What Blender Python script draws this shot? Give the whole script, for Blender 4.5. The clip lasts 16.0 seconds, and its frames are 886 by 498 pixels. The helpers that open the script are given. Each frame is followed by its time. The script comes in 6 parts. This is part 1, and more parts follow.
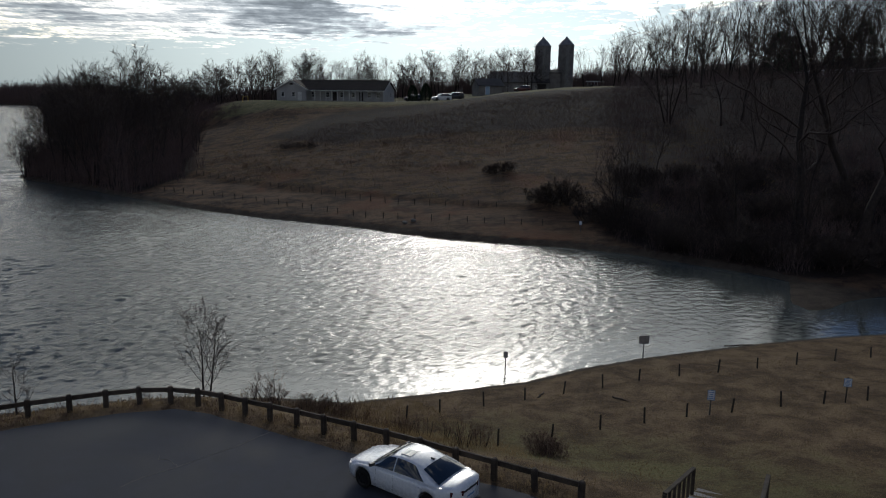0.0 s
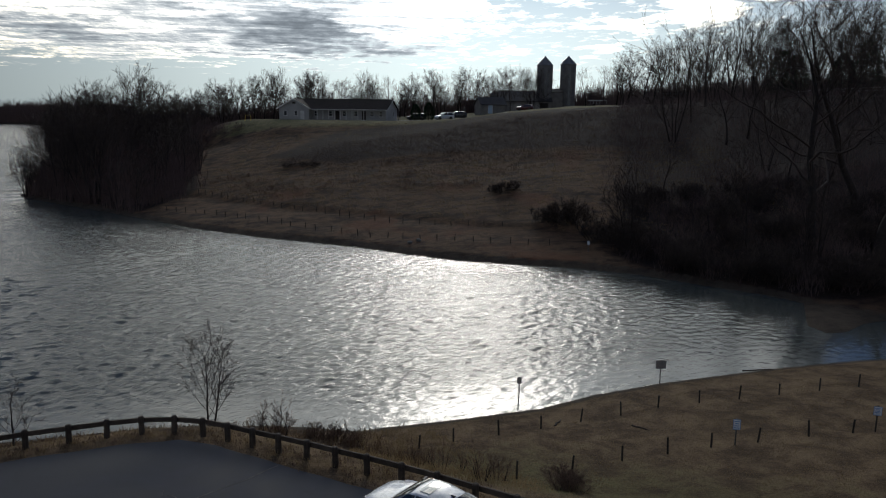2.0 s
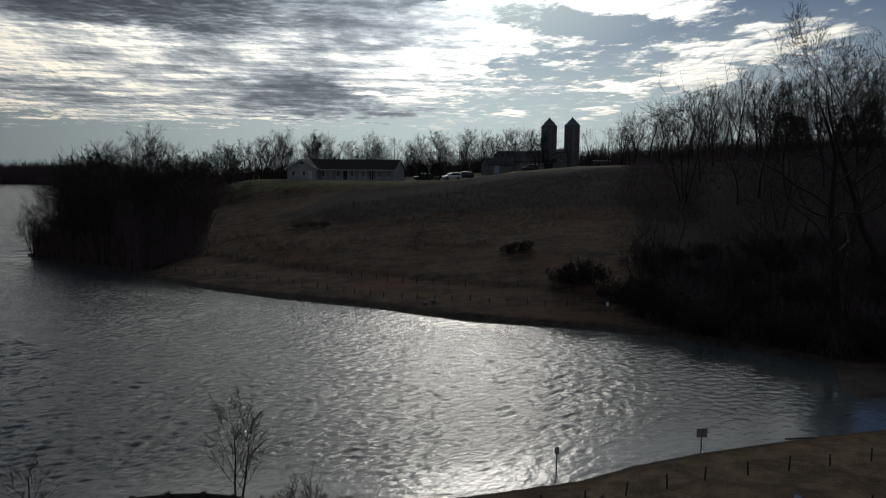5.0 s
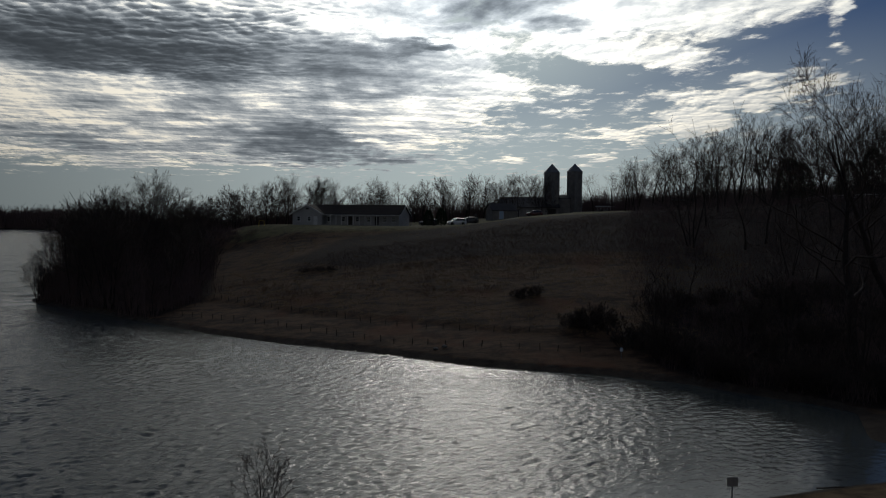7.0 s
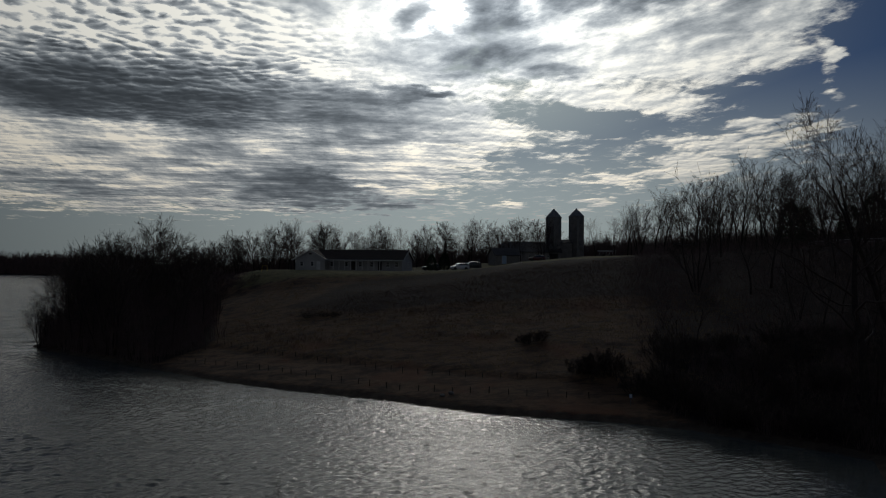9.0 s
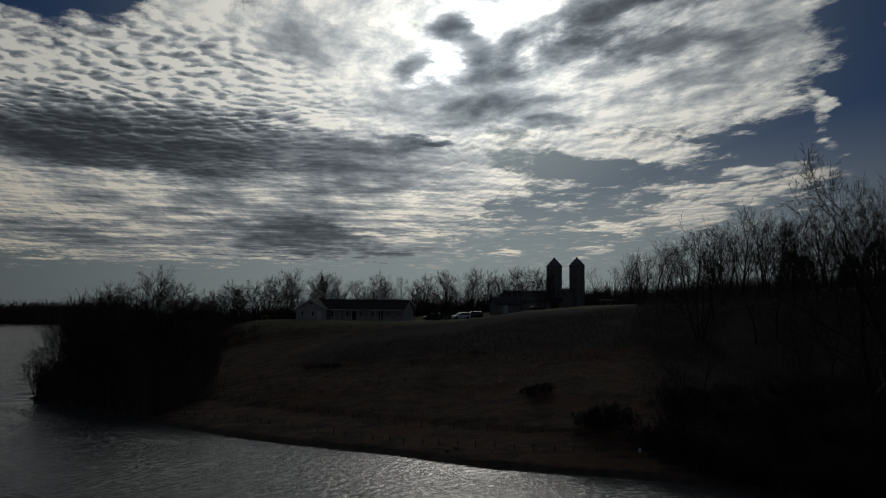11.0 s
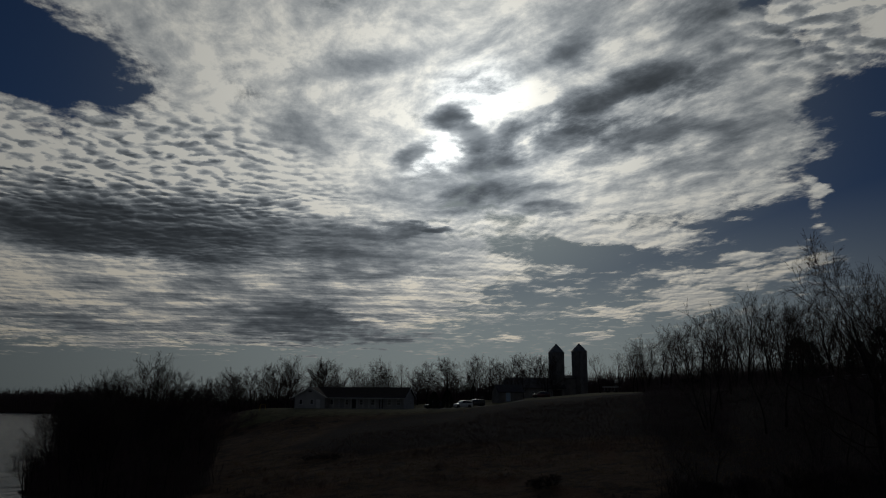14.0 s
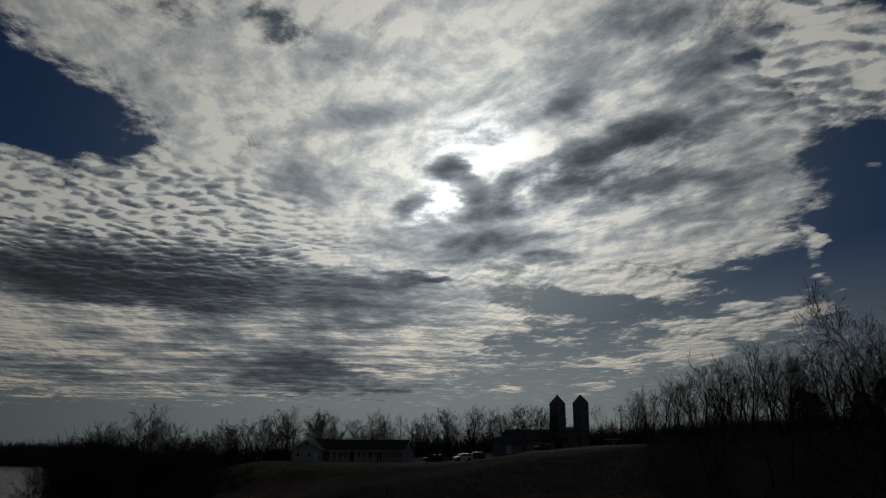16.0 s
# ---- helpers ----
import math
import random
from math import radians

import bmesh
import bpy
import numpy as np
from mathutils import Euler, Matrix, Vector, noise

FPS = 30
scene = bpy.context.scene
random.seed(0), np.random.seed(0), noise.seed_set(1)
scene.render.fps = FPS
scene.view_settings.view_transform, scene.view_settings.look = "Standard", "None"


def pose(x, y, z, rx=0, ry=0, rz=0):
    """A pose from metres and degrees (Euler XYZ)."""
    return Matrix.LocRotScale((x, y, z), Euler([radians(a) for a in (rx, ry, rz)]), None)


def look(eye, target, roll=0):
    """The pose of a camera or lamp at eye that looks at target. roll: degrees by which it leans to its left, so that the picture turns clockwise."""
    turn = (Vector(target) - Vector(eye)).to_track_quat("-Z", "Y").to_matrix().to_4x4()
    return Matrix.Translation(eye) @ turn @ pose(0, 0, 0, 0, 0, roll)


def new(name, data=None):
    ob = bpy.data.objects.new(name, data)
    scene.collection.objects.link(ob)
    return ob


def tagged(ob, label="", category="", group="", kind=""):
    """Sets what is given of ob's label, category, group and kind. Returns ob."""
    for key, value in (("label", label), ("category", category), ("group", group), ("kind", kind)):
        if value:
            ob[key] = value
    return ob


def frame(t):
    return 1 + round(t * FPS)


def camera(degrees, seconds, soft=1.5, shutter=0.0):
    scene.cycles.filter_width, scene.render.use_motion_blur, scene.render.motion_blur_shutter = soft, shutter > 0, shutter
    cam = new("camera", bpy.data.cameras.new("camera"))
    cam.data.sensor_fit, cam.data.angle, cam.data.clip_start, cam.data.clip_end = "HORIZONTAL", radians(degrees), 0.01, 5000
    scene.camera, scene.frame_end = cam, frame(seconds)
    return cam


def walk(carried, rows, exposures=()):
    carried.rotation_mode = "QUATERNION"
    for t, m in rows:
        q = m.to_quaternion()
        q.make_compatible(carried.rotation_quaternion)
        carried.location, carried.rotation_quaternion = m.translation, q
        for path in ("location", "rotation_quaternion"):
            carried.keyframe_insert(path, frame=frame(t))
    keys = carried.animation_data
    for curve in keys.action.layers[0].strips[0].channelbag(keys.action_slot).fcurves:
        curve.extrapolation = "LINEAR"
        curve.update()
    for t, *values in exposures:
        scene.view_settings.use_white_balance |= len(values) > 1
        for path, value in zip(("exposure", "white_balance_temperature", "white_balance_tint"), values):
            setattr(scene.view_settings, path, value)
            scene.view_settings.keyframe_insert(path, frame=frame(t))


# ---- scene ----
cam = camera(61.3, 16.0, soft=1.1)
PATH = [
    (0, (0.828, -0.232, 15.761), (0.847, 1.727, 15.359), 0.7),
    (0.5, (0.734, 0.078, 15.748), (0.753, 2.038, 15.352), 0.7),
    (1, (0.594, 0.425, 15.748), (0.614, 2.386, 15.359), 0.7),
    (1.5, (0.412, 0.711, 15.742), (0.432, 2.675, 15.365), 0.7),
    (2, (0.199, 0.958, 15.736), (0.217, 2.927, 15.382), 0.7),
    (2.5, (-0.086, 1.203, 15.736), (-0.068, 3.175, 15.407), 0.7),
    (3, (-0.373, 1.403, 15.741), (-0.355, 3.38, 15.437), 0.7),
    (3.5, (-0.673, 1.607, 15.765), (-0.656, 3.587, 15.485), 0.7),
    (4, (-0.969, 1.767, 15.771), (-0.951, 3.751, 15.517), 0.7),
    (4.2, (-1.093, 1.848, 15.778), (-1.076, 3.833, 15.534), 0.7),
    (6.5, (-2.627, 2.511, 15.622), (-2.609, 4.509, 15.518), 0.6),
    (7, (-2.991, 2.529, 15.581), (-2.973, 4.528, 15.505), 0.7),
    (7.5, (-3.27, 2.514, 15.533), (-3.252, 4.514, 15.487), 0.6),
    (8, (-3.486, 2.532, 15.508), (-3.468, 4.532, 15.492), 0.6),
    (8.5, (-3.631, 2.617, 15.582), (-3.613, 4.617, 15.595), 0.6),
    (9, (-3.747, 2.689, 15.658), (-3.73, 4.689, 15.701), 0.6),
    (11.5, (-4.658, 3.06, 16.107), (-4.637, 5.05, 16.313), 0.5),
    (12, (-4.852, 3.137, 16.143), (-4.83, 5.122, 16.386), 0.5),
    (12.5, (-4.967, 3.213, 16.158), (-4.945, 5.193, 16.44), 0.4),
    (13, (-4.959, 3.276, 16.176), (-4.938, 5.25, 16.497), 0.4),
    (13.5, (-4.931, 3.345, 16.195), (-4.91, 5.312, 16.554), 0.5),
    (14, (-4.913, 3.439, 16.212), (-4.893, 5.399, 16.609), 0.4),
    (14.5, (-4.898, 3.539, 16.24), (-4.878, 5.491, 16.676), 0.4),
    (15, (-4.912, 3.638, 16.265), (-4.89, 5.581, 16.737), 0.4),
    (15.5, (-4.906, 3.738, 16.286), (-4.886, 5.673, 16.793), 0.4),
    (16, (-4.921, 3.85, 16.301), (-4.901, 5.779, 16.827), 0.4),
]
EXPOSURES = [(0, 0.12), (1.5, 0.05), (3.5, -0.30), (4.2, -0.55), (6.5, -1.05), (7.5, -1.28), (9, -1.60), (11.5, -2.17), (16, -2.48)]
walk(cam, [(t, look(eye, target, roll)) for t, eye, target, roll in PATH], EXPOSURES)

# ---- sky and sun ----
SUN_UP, SUN_EAST = 20.8, 3.0
sun = new("sun", bpy.data.lights.new("sun", "SUN"))
sun.data.energy, sun.data.angle, sun.data.color = 0.5, radians(12.0), (1.0, 0.945, 0.86)
SUN_WAY = Vector((math.sin(radians(SUN_EAST)) * math.cos(radians(SUN_UP)), math.cos(radians(SUN_EAST)) * math.cos(radians(SUN_UP)), math.sin(radians(SUN_UP))))
sun.matrix_world = look(SUN_WAY * 100, (0, 0, 0))

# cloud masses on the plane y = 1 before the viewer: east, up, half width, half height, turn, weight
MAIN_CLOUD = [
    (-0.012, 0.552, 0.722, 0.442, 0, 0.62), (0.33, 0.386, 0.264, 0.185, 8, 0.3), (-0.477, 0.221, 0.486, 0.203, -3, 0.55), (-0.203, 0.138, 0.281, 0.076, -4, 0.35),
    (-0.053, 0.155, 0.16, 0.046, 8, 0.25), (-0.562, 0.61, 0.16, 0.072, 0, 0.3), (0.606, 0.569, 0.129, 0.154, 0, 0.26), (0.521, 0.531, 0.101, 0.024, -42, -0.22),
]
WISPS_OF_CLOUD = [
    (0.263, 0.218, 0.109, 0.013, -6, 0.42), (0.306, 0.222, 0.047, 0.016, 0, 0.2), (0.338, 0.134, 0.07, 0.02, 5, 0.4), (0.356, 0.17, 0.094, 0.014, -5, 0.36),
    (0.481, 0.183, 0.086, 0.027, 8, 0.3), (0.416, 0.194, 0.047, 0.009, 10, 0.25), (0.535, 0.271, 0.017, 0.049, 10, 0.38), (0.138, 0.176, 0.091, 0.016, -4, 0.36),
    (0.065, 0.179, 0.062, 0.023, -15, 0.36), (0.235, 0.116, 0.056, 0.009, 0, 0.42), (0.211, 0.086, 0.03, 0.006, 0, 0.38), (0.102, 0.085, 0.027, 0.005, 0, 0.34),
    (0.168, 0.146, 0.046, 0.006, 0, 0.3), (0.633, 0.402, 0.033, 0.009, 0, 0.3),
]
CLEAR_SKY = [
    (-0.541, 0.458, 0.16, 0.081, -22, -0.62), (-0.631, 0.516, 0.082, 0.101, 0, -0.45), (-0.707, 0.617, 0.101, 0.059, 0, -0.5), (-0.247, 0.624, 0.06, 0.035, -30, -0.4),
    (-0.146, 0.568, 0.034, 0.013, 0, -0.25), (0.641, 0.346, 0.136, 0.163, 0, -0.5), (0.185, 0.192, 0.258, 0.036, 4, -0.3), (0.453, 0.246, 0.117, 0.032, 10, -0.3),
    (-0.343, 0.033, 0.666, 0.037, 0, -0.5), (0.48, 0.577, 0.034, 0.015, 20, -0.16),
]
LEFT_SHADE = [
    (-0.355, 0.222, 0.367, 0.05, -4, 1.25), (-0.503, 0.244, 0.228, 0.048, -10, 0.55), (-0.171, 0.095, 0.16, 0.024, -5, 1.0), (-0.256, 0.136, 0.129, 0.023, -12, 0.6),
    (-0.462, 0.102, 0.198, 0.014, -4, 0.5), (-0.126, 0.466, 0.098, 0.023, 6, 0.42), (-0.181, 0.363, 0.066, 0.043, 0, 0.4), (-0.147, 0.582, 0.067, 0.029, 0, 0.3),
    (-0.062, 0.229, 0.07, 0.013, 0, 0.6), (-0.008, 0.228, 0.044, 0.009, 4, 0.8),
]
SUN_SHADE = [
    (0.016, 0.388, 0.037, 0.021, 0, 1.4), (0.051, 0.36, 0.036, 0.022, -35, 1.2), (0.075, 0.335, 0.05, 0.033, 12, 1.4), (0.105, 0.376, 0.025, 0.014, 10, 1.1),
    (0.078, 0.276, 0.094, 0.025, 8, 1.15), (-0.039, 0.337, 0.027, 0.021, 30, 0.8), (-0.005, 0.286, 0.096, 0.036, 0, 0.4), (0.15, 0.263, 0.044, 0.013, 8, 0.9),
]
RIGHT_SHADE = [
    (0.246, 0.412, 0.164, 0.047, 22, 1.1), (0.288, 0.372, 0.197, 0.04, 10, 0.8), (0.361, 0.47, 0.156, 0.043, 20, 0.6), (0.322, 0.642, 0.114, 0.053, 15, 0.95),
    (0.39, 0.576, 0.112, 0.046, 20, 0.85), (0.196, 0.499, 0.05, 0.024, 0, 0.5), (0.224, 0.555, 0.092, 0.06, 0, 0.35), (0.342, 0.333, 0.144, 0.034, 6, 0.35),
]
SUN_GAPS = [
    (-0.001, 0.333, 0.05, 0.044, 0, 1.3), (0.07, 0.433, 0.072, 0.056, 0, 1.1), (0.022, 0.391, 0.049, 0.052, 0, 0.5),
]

world = bpy.data.worlds.new("sky")
scene.world = world
world.use_nodes = True
W = world.node_tree
W.nodes.clear()


def wire(tree, socket, value):
    if isinstance(value, bpy.types.NodeSocket):
        tree.links.new(value, socket)
    elif value is not None:
        socket.default_value = value


def calc(tree, op, a, b=None, c=None, clamp=False):
    n = tree.nodes.new("ShaderNodeMath")
    n.operation, n.use_clamp = op, clamp
    for s, v in zip(n.inputs, (a, b, c)):
        wire(tree, s, v)
    return n.outputs[0]


def vec(tree, op, a, b=None, out=0):
    n = tree.nodes.new("ShaderNodeVectorMath")
    n.operation = op
    for s, v in zip(n.inputs, (a, b)):
        wire(tree, s, v)
    return n.outputs["Value"] if out else n.outputs["Vector"]


def ramp(tree, v, lo, hi, a=0.0, b=1.0, kind="SMOOTHSTEP"):
    n = tree.nodes.new("ShaderNodeMapRange")
    n.interpolation_type = kind
    for s, x in zip(n.inputs[:5], (v, lo, hi, a, b)):
        wire(tree, s, x)
    return n.outputs[0]


def fbm(tree, at, scale, detail=6.0, rough=0.6, warp=0.0, kind="FBM"):
    n = tree.nodes.new("ShaderNodeTexNoise")
    n.noise_type = kind
    wire(tree, n.inputs["Vector"], at)
    for k, v in (("Scale", scale), ("Detail", detail), ("Roughness", rough), ("Distortion", warp)):
        n.inputs[k].default_value = v
    return n.outputs["Fac"]


def mix(tree, k, a, b, blend="MIX"):
    n = tree.nodes.new("ShaderNodeMix")
    n.data_type, n.blend_type = "RGBA", blend
    wire(tree, n.inputs[0], k)
    wire(tree, n.inputs[6], a if isinstance(a, bpy.types.NodeSocket) else (*a, 1))
    wire(tree, n.inputs[7], b if isinstance(b, bpy.types.NodeSocket) else (*b, 1))
    return n.outputs[2]


def mapped(tree, at, loc=(0, 0, 0), turn=0.0, scale=(1, 1, 1), kind="TEXTURE"):
    n = tree.nodes.new("ShaderNodeMapping")
    n.vector_type = kind
    wire(tree, n.inputs[0], at)
    n.inputs[1].default_value, n.inputs[2].default_value, n.inputs[3].default_value = loc, (0, 0, radians(turn)), scale
    return n.outputs[0]


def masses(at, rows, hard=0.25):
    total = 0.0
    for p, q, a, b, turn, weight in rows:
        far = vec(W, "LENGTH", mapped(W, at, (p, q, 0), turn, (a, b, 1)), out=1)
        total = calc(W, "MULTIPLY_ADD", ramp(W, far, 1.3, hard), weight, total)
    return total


def build_sky():
    way = W.nodes.new("ShaderNodeTexCoord").outputs["Generated"]
    split = W.nodes.new("ShaderNodeSeparateXYZ")
    wire(W, split.inputs[0], way)
    x, y, z = split.outputs

    def joined(a, b, c=0.0):
        n = W.nodes.new("ShaderNodeCombineXYZ")
        for s, v in zip(n.inputs, (a, b, c)):
            wire(W, s, v)
        return n.outputs[0]

    def add(*terms):
        total = terms[0]
        for t in terms[1:]:
            total = calc(W, "ADD", total, t)
        return total

    def times(*terms):
        total = terms[0]
        for t in terms[1:]:
            total = calc(W, "MULTIPLY", total, t)
        return total

    def less(a, b):
        return calc(W, "SUBTRACT", a, b)

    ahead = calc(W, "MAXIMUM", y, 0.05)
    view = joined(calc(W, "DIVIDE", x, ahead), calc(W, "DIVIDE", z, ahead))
    # the cloud deck, a level sheet overhead
    lift = calc(W, "ADD", calc(W, "MAXIMUM", z, 0.0), 0.06)
    deck = joined(calc(W, "DIVIDE", x, lift), calc(W, "DIVIDE", y, lift))
    sun_spot = (SUN_WAY.x / (SUN_WAY.z + 0.06), SUN_WAY.y / (SUN_WAY.z + 0.06), 0.0)
    sunward = vec(W, "MULTIPLY", vec(W, "NORMALIZE", vec(W, "SUBTRACT", sun_spot, deck)), (0.045, 0.045, 0.0))
    # ragged outlines: the masses are pushed about by noise
    push = W.nodes.new("ShaderNodeTexNoise")
    wire(W, push.inputs["Vector"], deck)
    push.inputs["Scale"].default_value, push.inputs["Detail"].default_value, push.inputs["Roughness"].default_value = 2.4, 9, 0.64
    shift = vec(W, "SUBTRACT", push.outputs["Color"], (0.5, 0.5, 0.5))
    ragged = vec(W, "ADD", view, vec(W, "MULTIPLY", shift, (0.20, 0.10, 0.0)))
    torn = vec(W, "ADD", view, vec(W, "MULTIPLY", shift, (0.10, 0.05, 0.0)))
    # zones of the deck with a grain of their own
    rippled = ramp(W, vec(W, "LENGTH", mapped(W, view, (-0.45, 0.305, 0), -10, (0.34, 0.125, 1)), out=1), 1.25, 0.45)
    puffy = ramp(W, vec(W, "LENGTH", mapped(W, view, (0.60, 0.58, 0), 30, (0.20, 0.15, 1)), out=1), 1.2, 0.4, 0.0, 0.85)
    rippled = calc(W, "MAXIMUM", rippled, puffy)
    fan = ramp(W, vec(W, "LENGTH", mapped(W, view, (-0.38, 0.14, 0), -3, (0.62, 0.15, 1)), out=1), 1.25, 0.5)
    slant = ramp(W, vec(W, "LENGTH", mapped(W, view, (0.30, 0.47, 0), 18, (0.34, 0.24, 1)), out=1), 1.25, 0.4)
    # soft billows, lit from the sun's side
    billow_at = mapped(W, deck, (0.7, 0.2, 0), 10, (1.0, 1.5, 1))
    billows = fbm(W, billow_at, 6.0, 10, 0.66, 0.2)
    sunny = fbm(W, mapped(W, vec(W, "ADD", deck, sunward), (0.7, 0.2, 0), 10, (1.0, 1.5, 1)), 6.0, 10, 0.66, 0.2)
    relief = less(billows, sunny)
    broad = fbm(W, mapped(W, deck, (0.3, 0.1, 0), 14, (1.2, 0.8, 1)), 1.3, 6, 0.58, 0.3)
    # streaks that run off towards a far point of the horizon, with cross bars
    streaks = fbm(W, mapped(W, deck, (0.2, 0.4, 0), 2, (0.9, 2.6, 1)), 1.9, 9, 0.60, 0.35)
    bars = fbm(W, mapped(W, deck, (0.0, 0.0, 0), -78, (0.42, 2.0, 1)), 2.6, 9, 0.62, 0.5)
    ridges = fbm(W, mapped(W, deck, (0.5, 0.0, 0), 44, (0.36, 1.5, 1)), 2.3, 7, 0.56, 0.3)
    # small heaped cells in rows
    heap = vec(W, "ADD", mapped(W, deck, (0, 0, 0), -16, (1.25, 0.95, 1)), vec(W, "MULTIPLY", shift, (0.26, 0.26, 0.0)))

    def cells_at(where):
        n = W.nodes.new("ShaderNodeTexVoronoi")
        n.feature = "SMOOTH_F1"
        wire(W, n.inputs["Vector"], where)
        n.inputs["Scale"].default_value, n.inputs["Smoothness"].default_value, n.inputs["Randomness"].default_value = 17.0, 0.35, 0.8
        return n.outputs["Distance"]

    cells = less(0.55, cells_at(heap))
    cell_relief = less(cells_at(vec(W, "ADD", heap, vec(W, "MULTIPLY", sunward, (0.45, 0.45, 0.0)))), cells_at(heap))
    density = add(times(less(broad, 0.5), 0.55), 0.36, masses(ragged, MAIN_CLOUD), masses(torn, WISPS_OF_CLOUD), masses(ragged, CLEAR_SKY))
    density = add(density, times(less(billows, 0.5), 1.5), times(less(streaks, 0.5), 0.45, fan))
    # cloud added behind the viewer, unseen, to whiten and fill the light
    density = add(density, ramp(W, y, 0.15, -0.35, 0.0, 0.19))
    density = add(density, times(cells, rippled, 0.30))
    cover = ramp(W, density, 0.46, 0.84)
    # how much light the cloud lets through
    clots = ramp(W, fbm(W, mapped(W, deck, (0.2, 0.9, 0), 24, (0.9, 1.6, 1)), 4.2, 8, 0.6, 0.2), 0.36, 0.60, 0.25, 1.25)
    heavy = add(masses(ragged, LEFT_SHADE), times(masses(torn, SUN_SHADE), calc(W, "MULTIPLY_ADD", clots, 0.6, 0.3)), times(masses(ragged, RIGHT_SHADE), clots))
    thick = add(times(heavy, 1.15), times(less(billows, 0.5), calc(W, "MULTIPLY_ADD", heavy, 1.6, 0.75)), times(less(broad, 0.5), 0.9))
    thick = add(thick, times(less(streaks, 0.5), fan, 2.6), times(less(bars, 0.5), fan, 2.6), times(fan, 0.14))
    thick = add(thick, times(less(ridges, 0.5), slant, 2.0))
    thick = add(thick, times(cells, rippled, 0.9), times(cell_relief, rippled, -3.0), times(relief, -2.0), 0.14)
    thick = calc(W, "MAXIMUM", thick, 0.0)
    thick = less(1.0, calc(W, "POWER", 2.718, times(thick, -1.5)))
    near_sun = calc(W, "MAXIMUM", vec(W, "DOT_PRODUCT", way, tuple(SUN_WAY), out=1), 0.0)
    halo = add(times(calc(W, "POWER", near_sun, 5.0), 1.6), times(calc(W, "POWER", near_sun, 28.0), 0.8), times(calc(W, "POWER", near_sun, 90.0), 1.5))
    bright = calc(W, "MULTIPLY_ADD", halo, 1.2, 0.90)
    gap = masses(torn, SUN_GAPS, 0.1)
    lit = times(bright, less(1.0, times(thick, 0.94)))
    lit = add(lit, times(gap, ramp(W, thick, 0.62, 0.2), 2.6))
    tint = mix(W, ramp(W, z, 0.02, 0.30), (1.0, 0.90, 0.72), (1.0, 0.99, 0.91))
    tint = mix(W, thick, tint, (0.73, 0.86, 1.0))
    cloud = vec(W, "MULTIPLY", tint, joined(lit, lit, lit))
    sky = W.nodes.new("ShaderNodeTexSky")
    sky.sky_type, sky.sun_disc = "NISHITA", False
    sky.sun_elevation, sky.sun_rotation = radians(SUN_UP), radians(SUN_EAST)
    sky.air_density, sky.dust_density, sky.ozone_density = 1.0, 0.1, 2.0
    wire(W, sky.inputs[0], vec(W, "ADD", way, (0.0, 0.0, 0.30)))
    blue = vec(W, "MULTIPLY", sky.outputs[0], (0.031, 0.047, 0.070))
    haze = calc(W, "MAXIMUM", ramp(W, z, 0.30, 0.02), calc(W, "POWER", near_sun, 22.0))
    glow = calc(W, "MULTIPLY_ADD", calc(W, "POWER", near_sun, 8.0), 1.7, 0.29)
    blue = mix(W, times(haze, 0.92), blue, vec(W, "MULTIPLY", (0.66, 0.755, 0.735), joined(glow, glow, glow)))
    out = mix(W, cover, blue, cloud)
    shine = W.nodes.new("ShaderNodeBackground")
    wire(W, shine.inputs["Color"], out)
    shine.inputs["Strength"].default_value = 1.0
    end = W.nodes.new("ShaderNodeOutputWorld")
    W.links.new(shine.outputs[0], end.inputs[0])
    world.cycles.sampling_method, world.cycles.sample_map_resolution = "MANUAL", 1024


build_sky()


# ---- materials ----
def mat(name, dark, light, scale=4.0, rough=0.8, bump=0.15, fine=40.0, metal=0.0, stretch=(1, 1, 1), vary=0.0, coat=0.0):
    """A surface of two tones that mix at a coarse and a fine scale, with relief."""
    m = bpy.data.materials.new(name)
    m.use_nodes = True
    T = m.node_tree
    b = T.nodes["Principled BSDF"]
    at = T.nodes.new("ShaderNodeTexCoord").outputs["Object"]
    at = mapped(T, at, scale=stretch, kind="POINT")
    big, small = fbm(T, at, scale, 5, 0.6), fbm(T, at, fine, 4, 0.6)
    k = calc(T, "ADD", calc(T, "MULTIPLY", ramp(T, big, 0.3, 0.7), 0.65), calc(T, "MULTIPLY", ramp(T, small, 0.3, 0.7), 0.35))
    if vary:
        chance = T.nodes.new("ShaderNodeObjectInfo").outputs["Random"]
        k = calc(T, "MULTIPLY_ADD", calc(T, "SUBTRACT", chance, 0.5), vary, k, clamp=True)
    wire(T, b.inputs["Base Color"], mix(T, k, dark, light))
    wire(T, b.inputs["Roughness"], ramp(T, small, 0.2, 0.8, rough * 0.85, min(1.0, rough * 1.1)))
    b.inputs["Metallic"].default_value = metal
    if rough >= 0.79:
        b.inputs["Specular IOR Level"].default_value = 0.22
    b.inputs["Coat Weight"].default_value = coat
    b.inputs["Coat Roughness"].default_value = 0.05
    if bump:
        n = T.nodes.new("ShaderNodeBump")
        n.inputs["Strength"].default_value, n.inputs["Distance"].default_value = bump, 0.02
        wire(T, n.inputs["Height"], small)
        wire(T, b.inputs["Normal"], n.outputs[0])
    return m


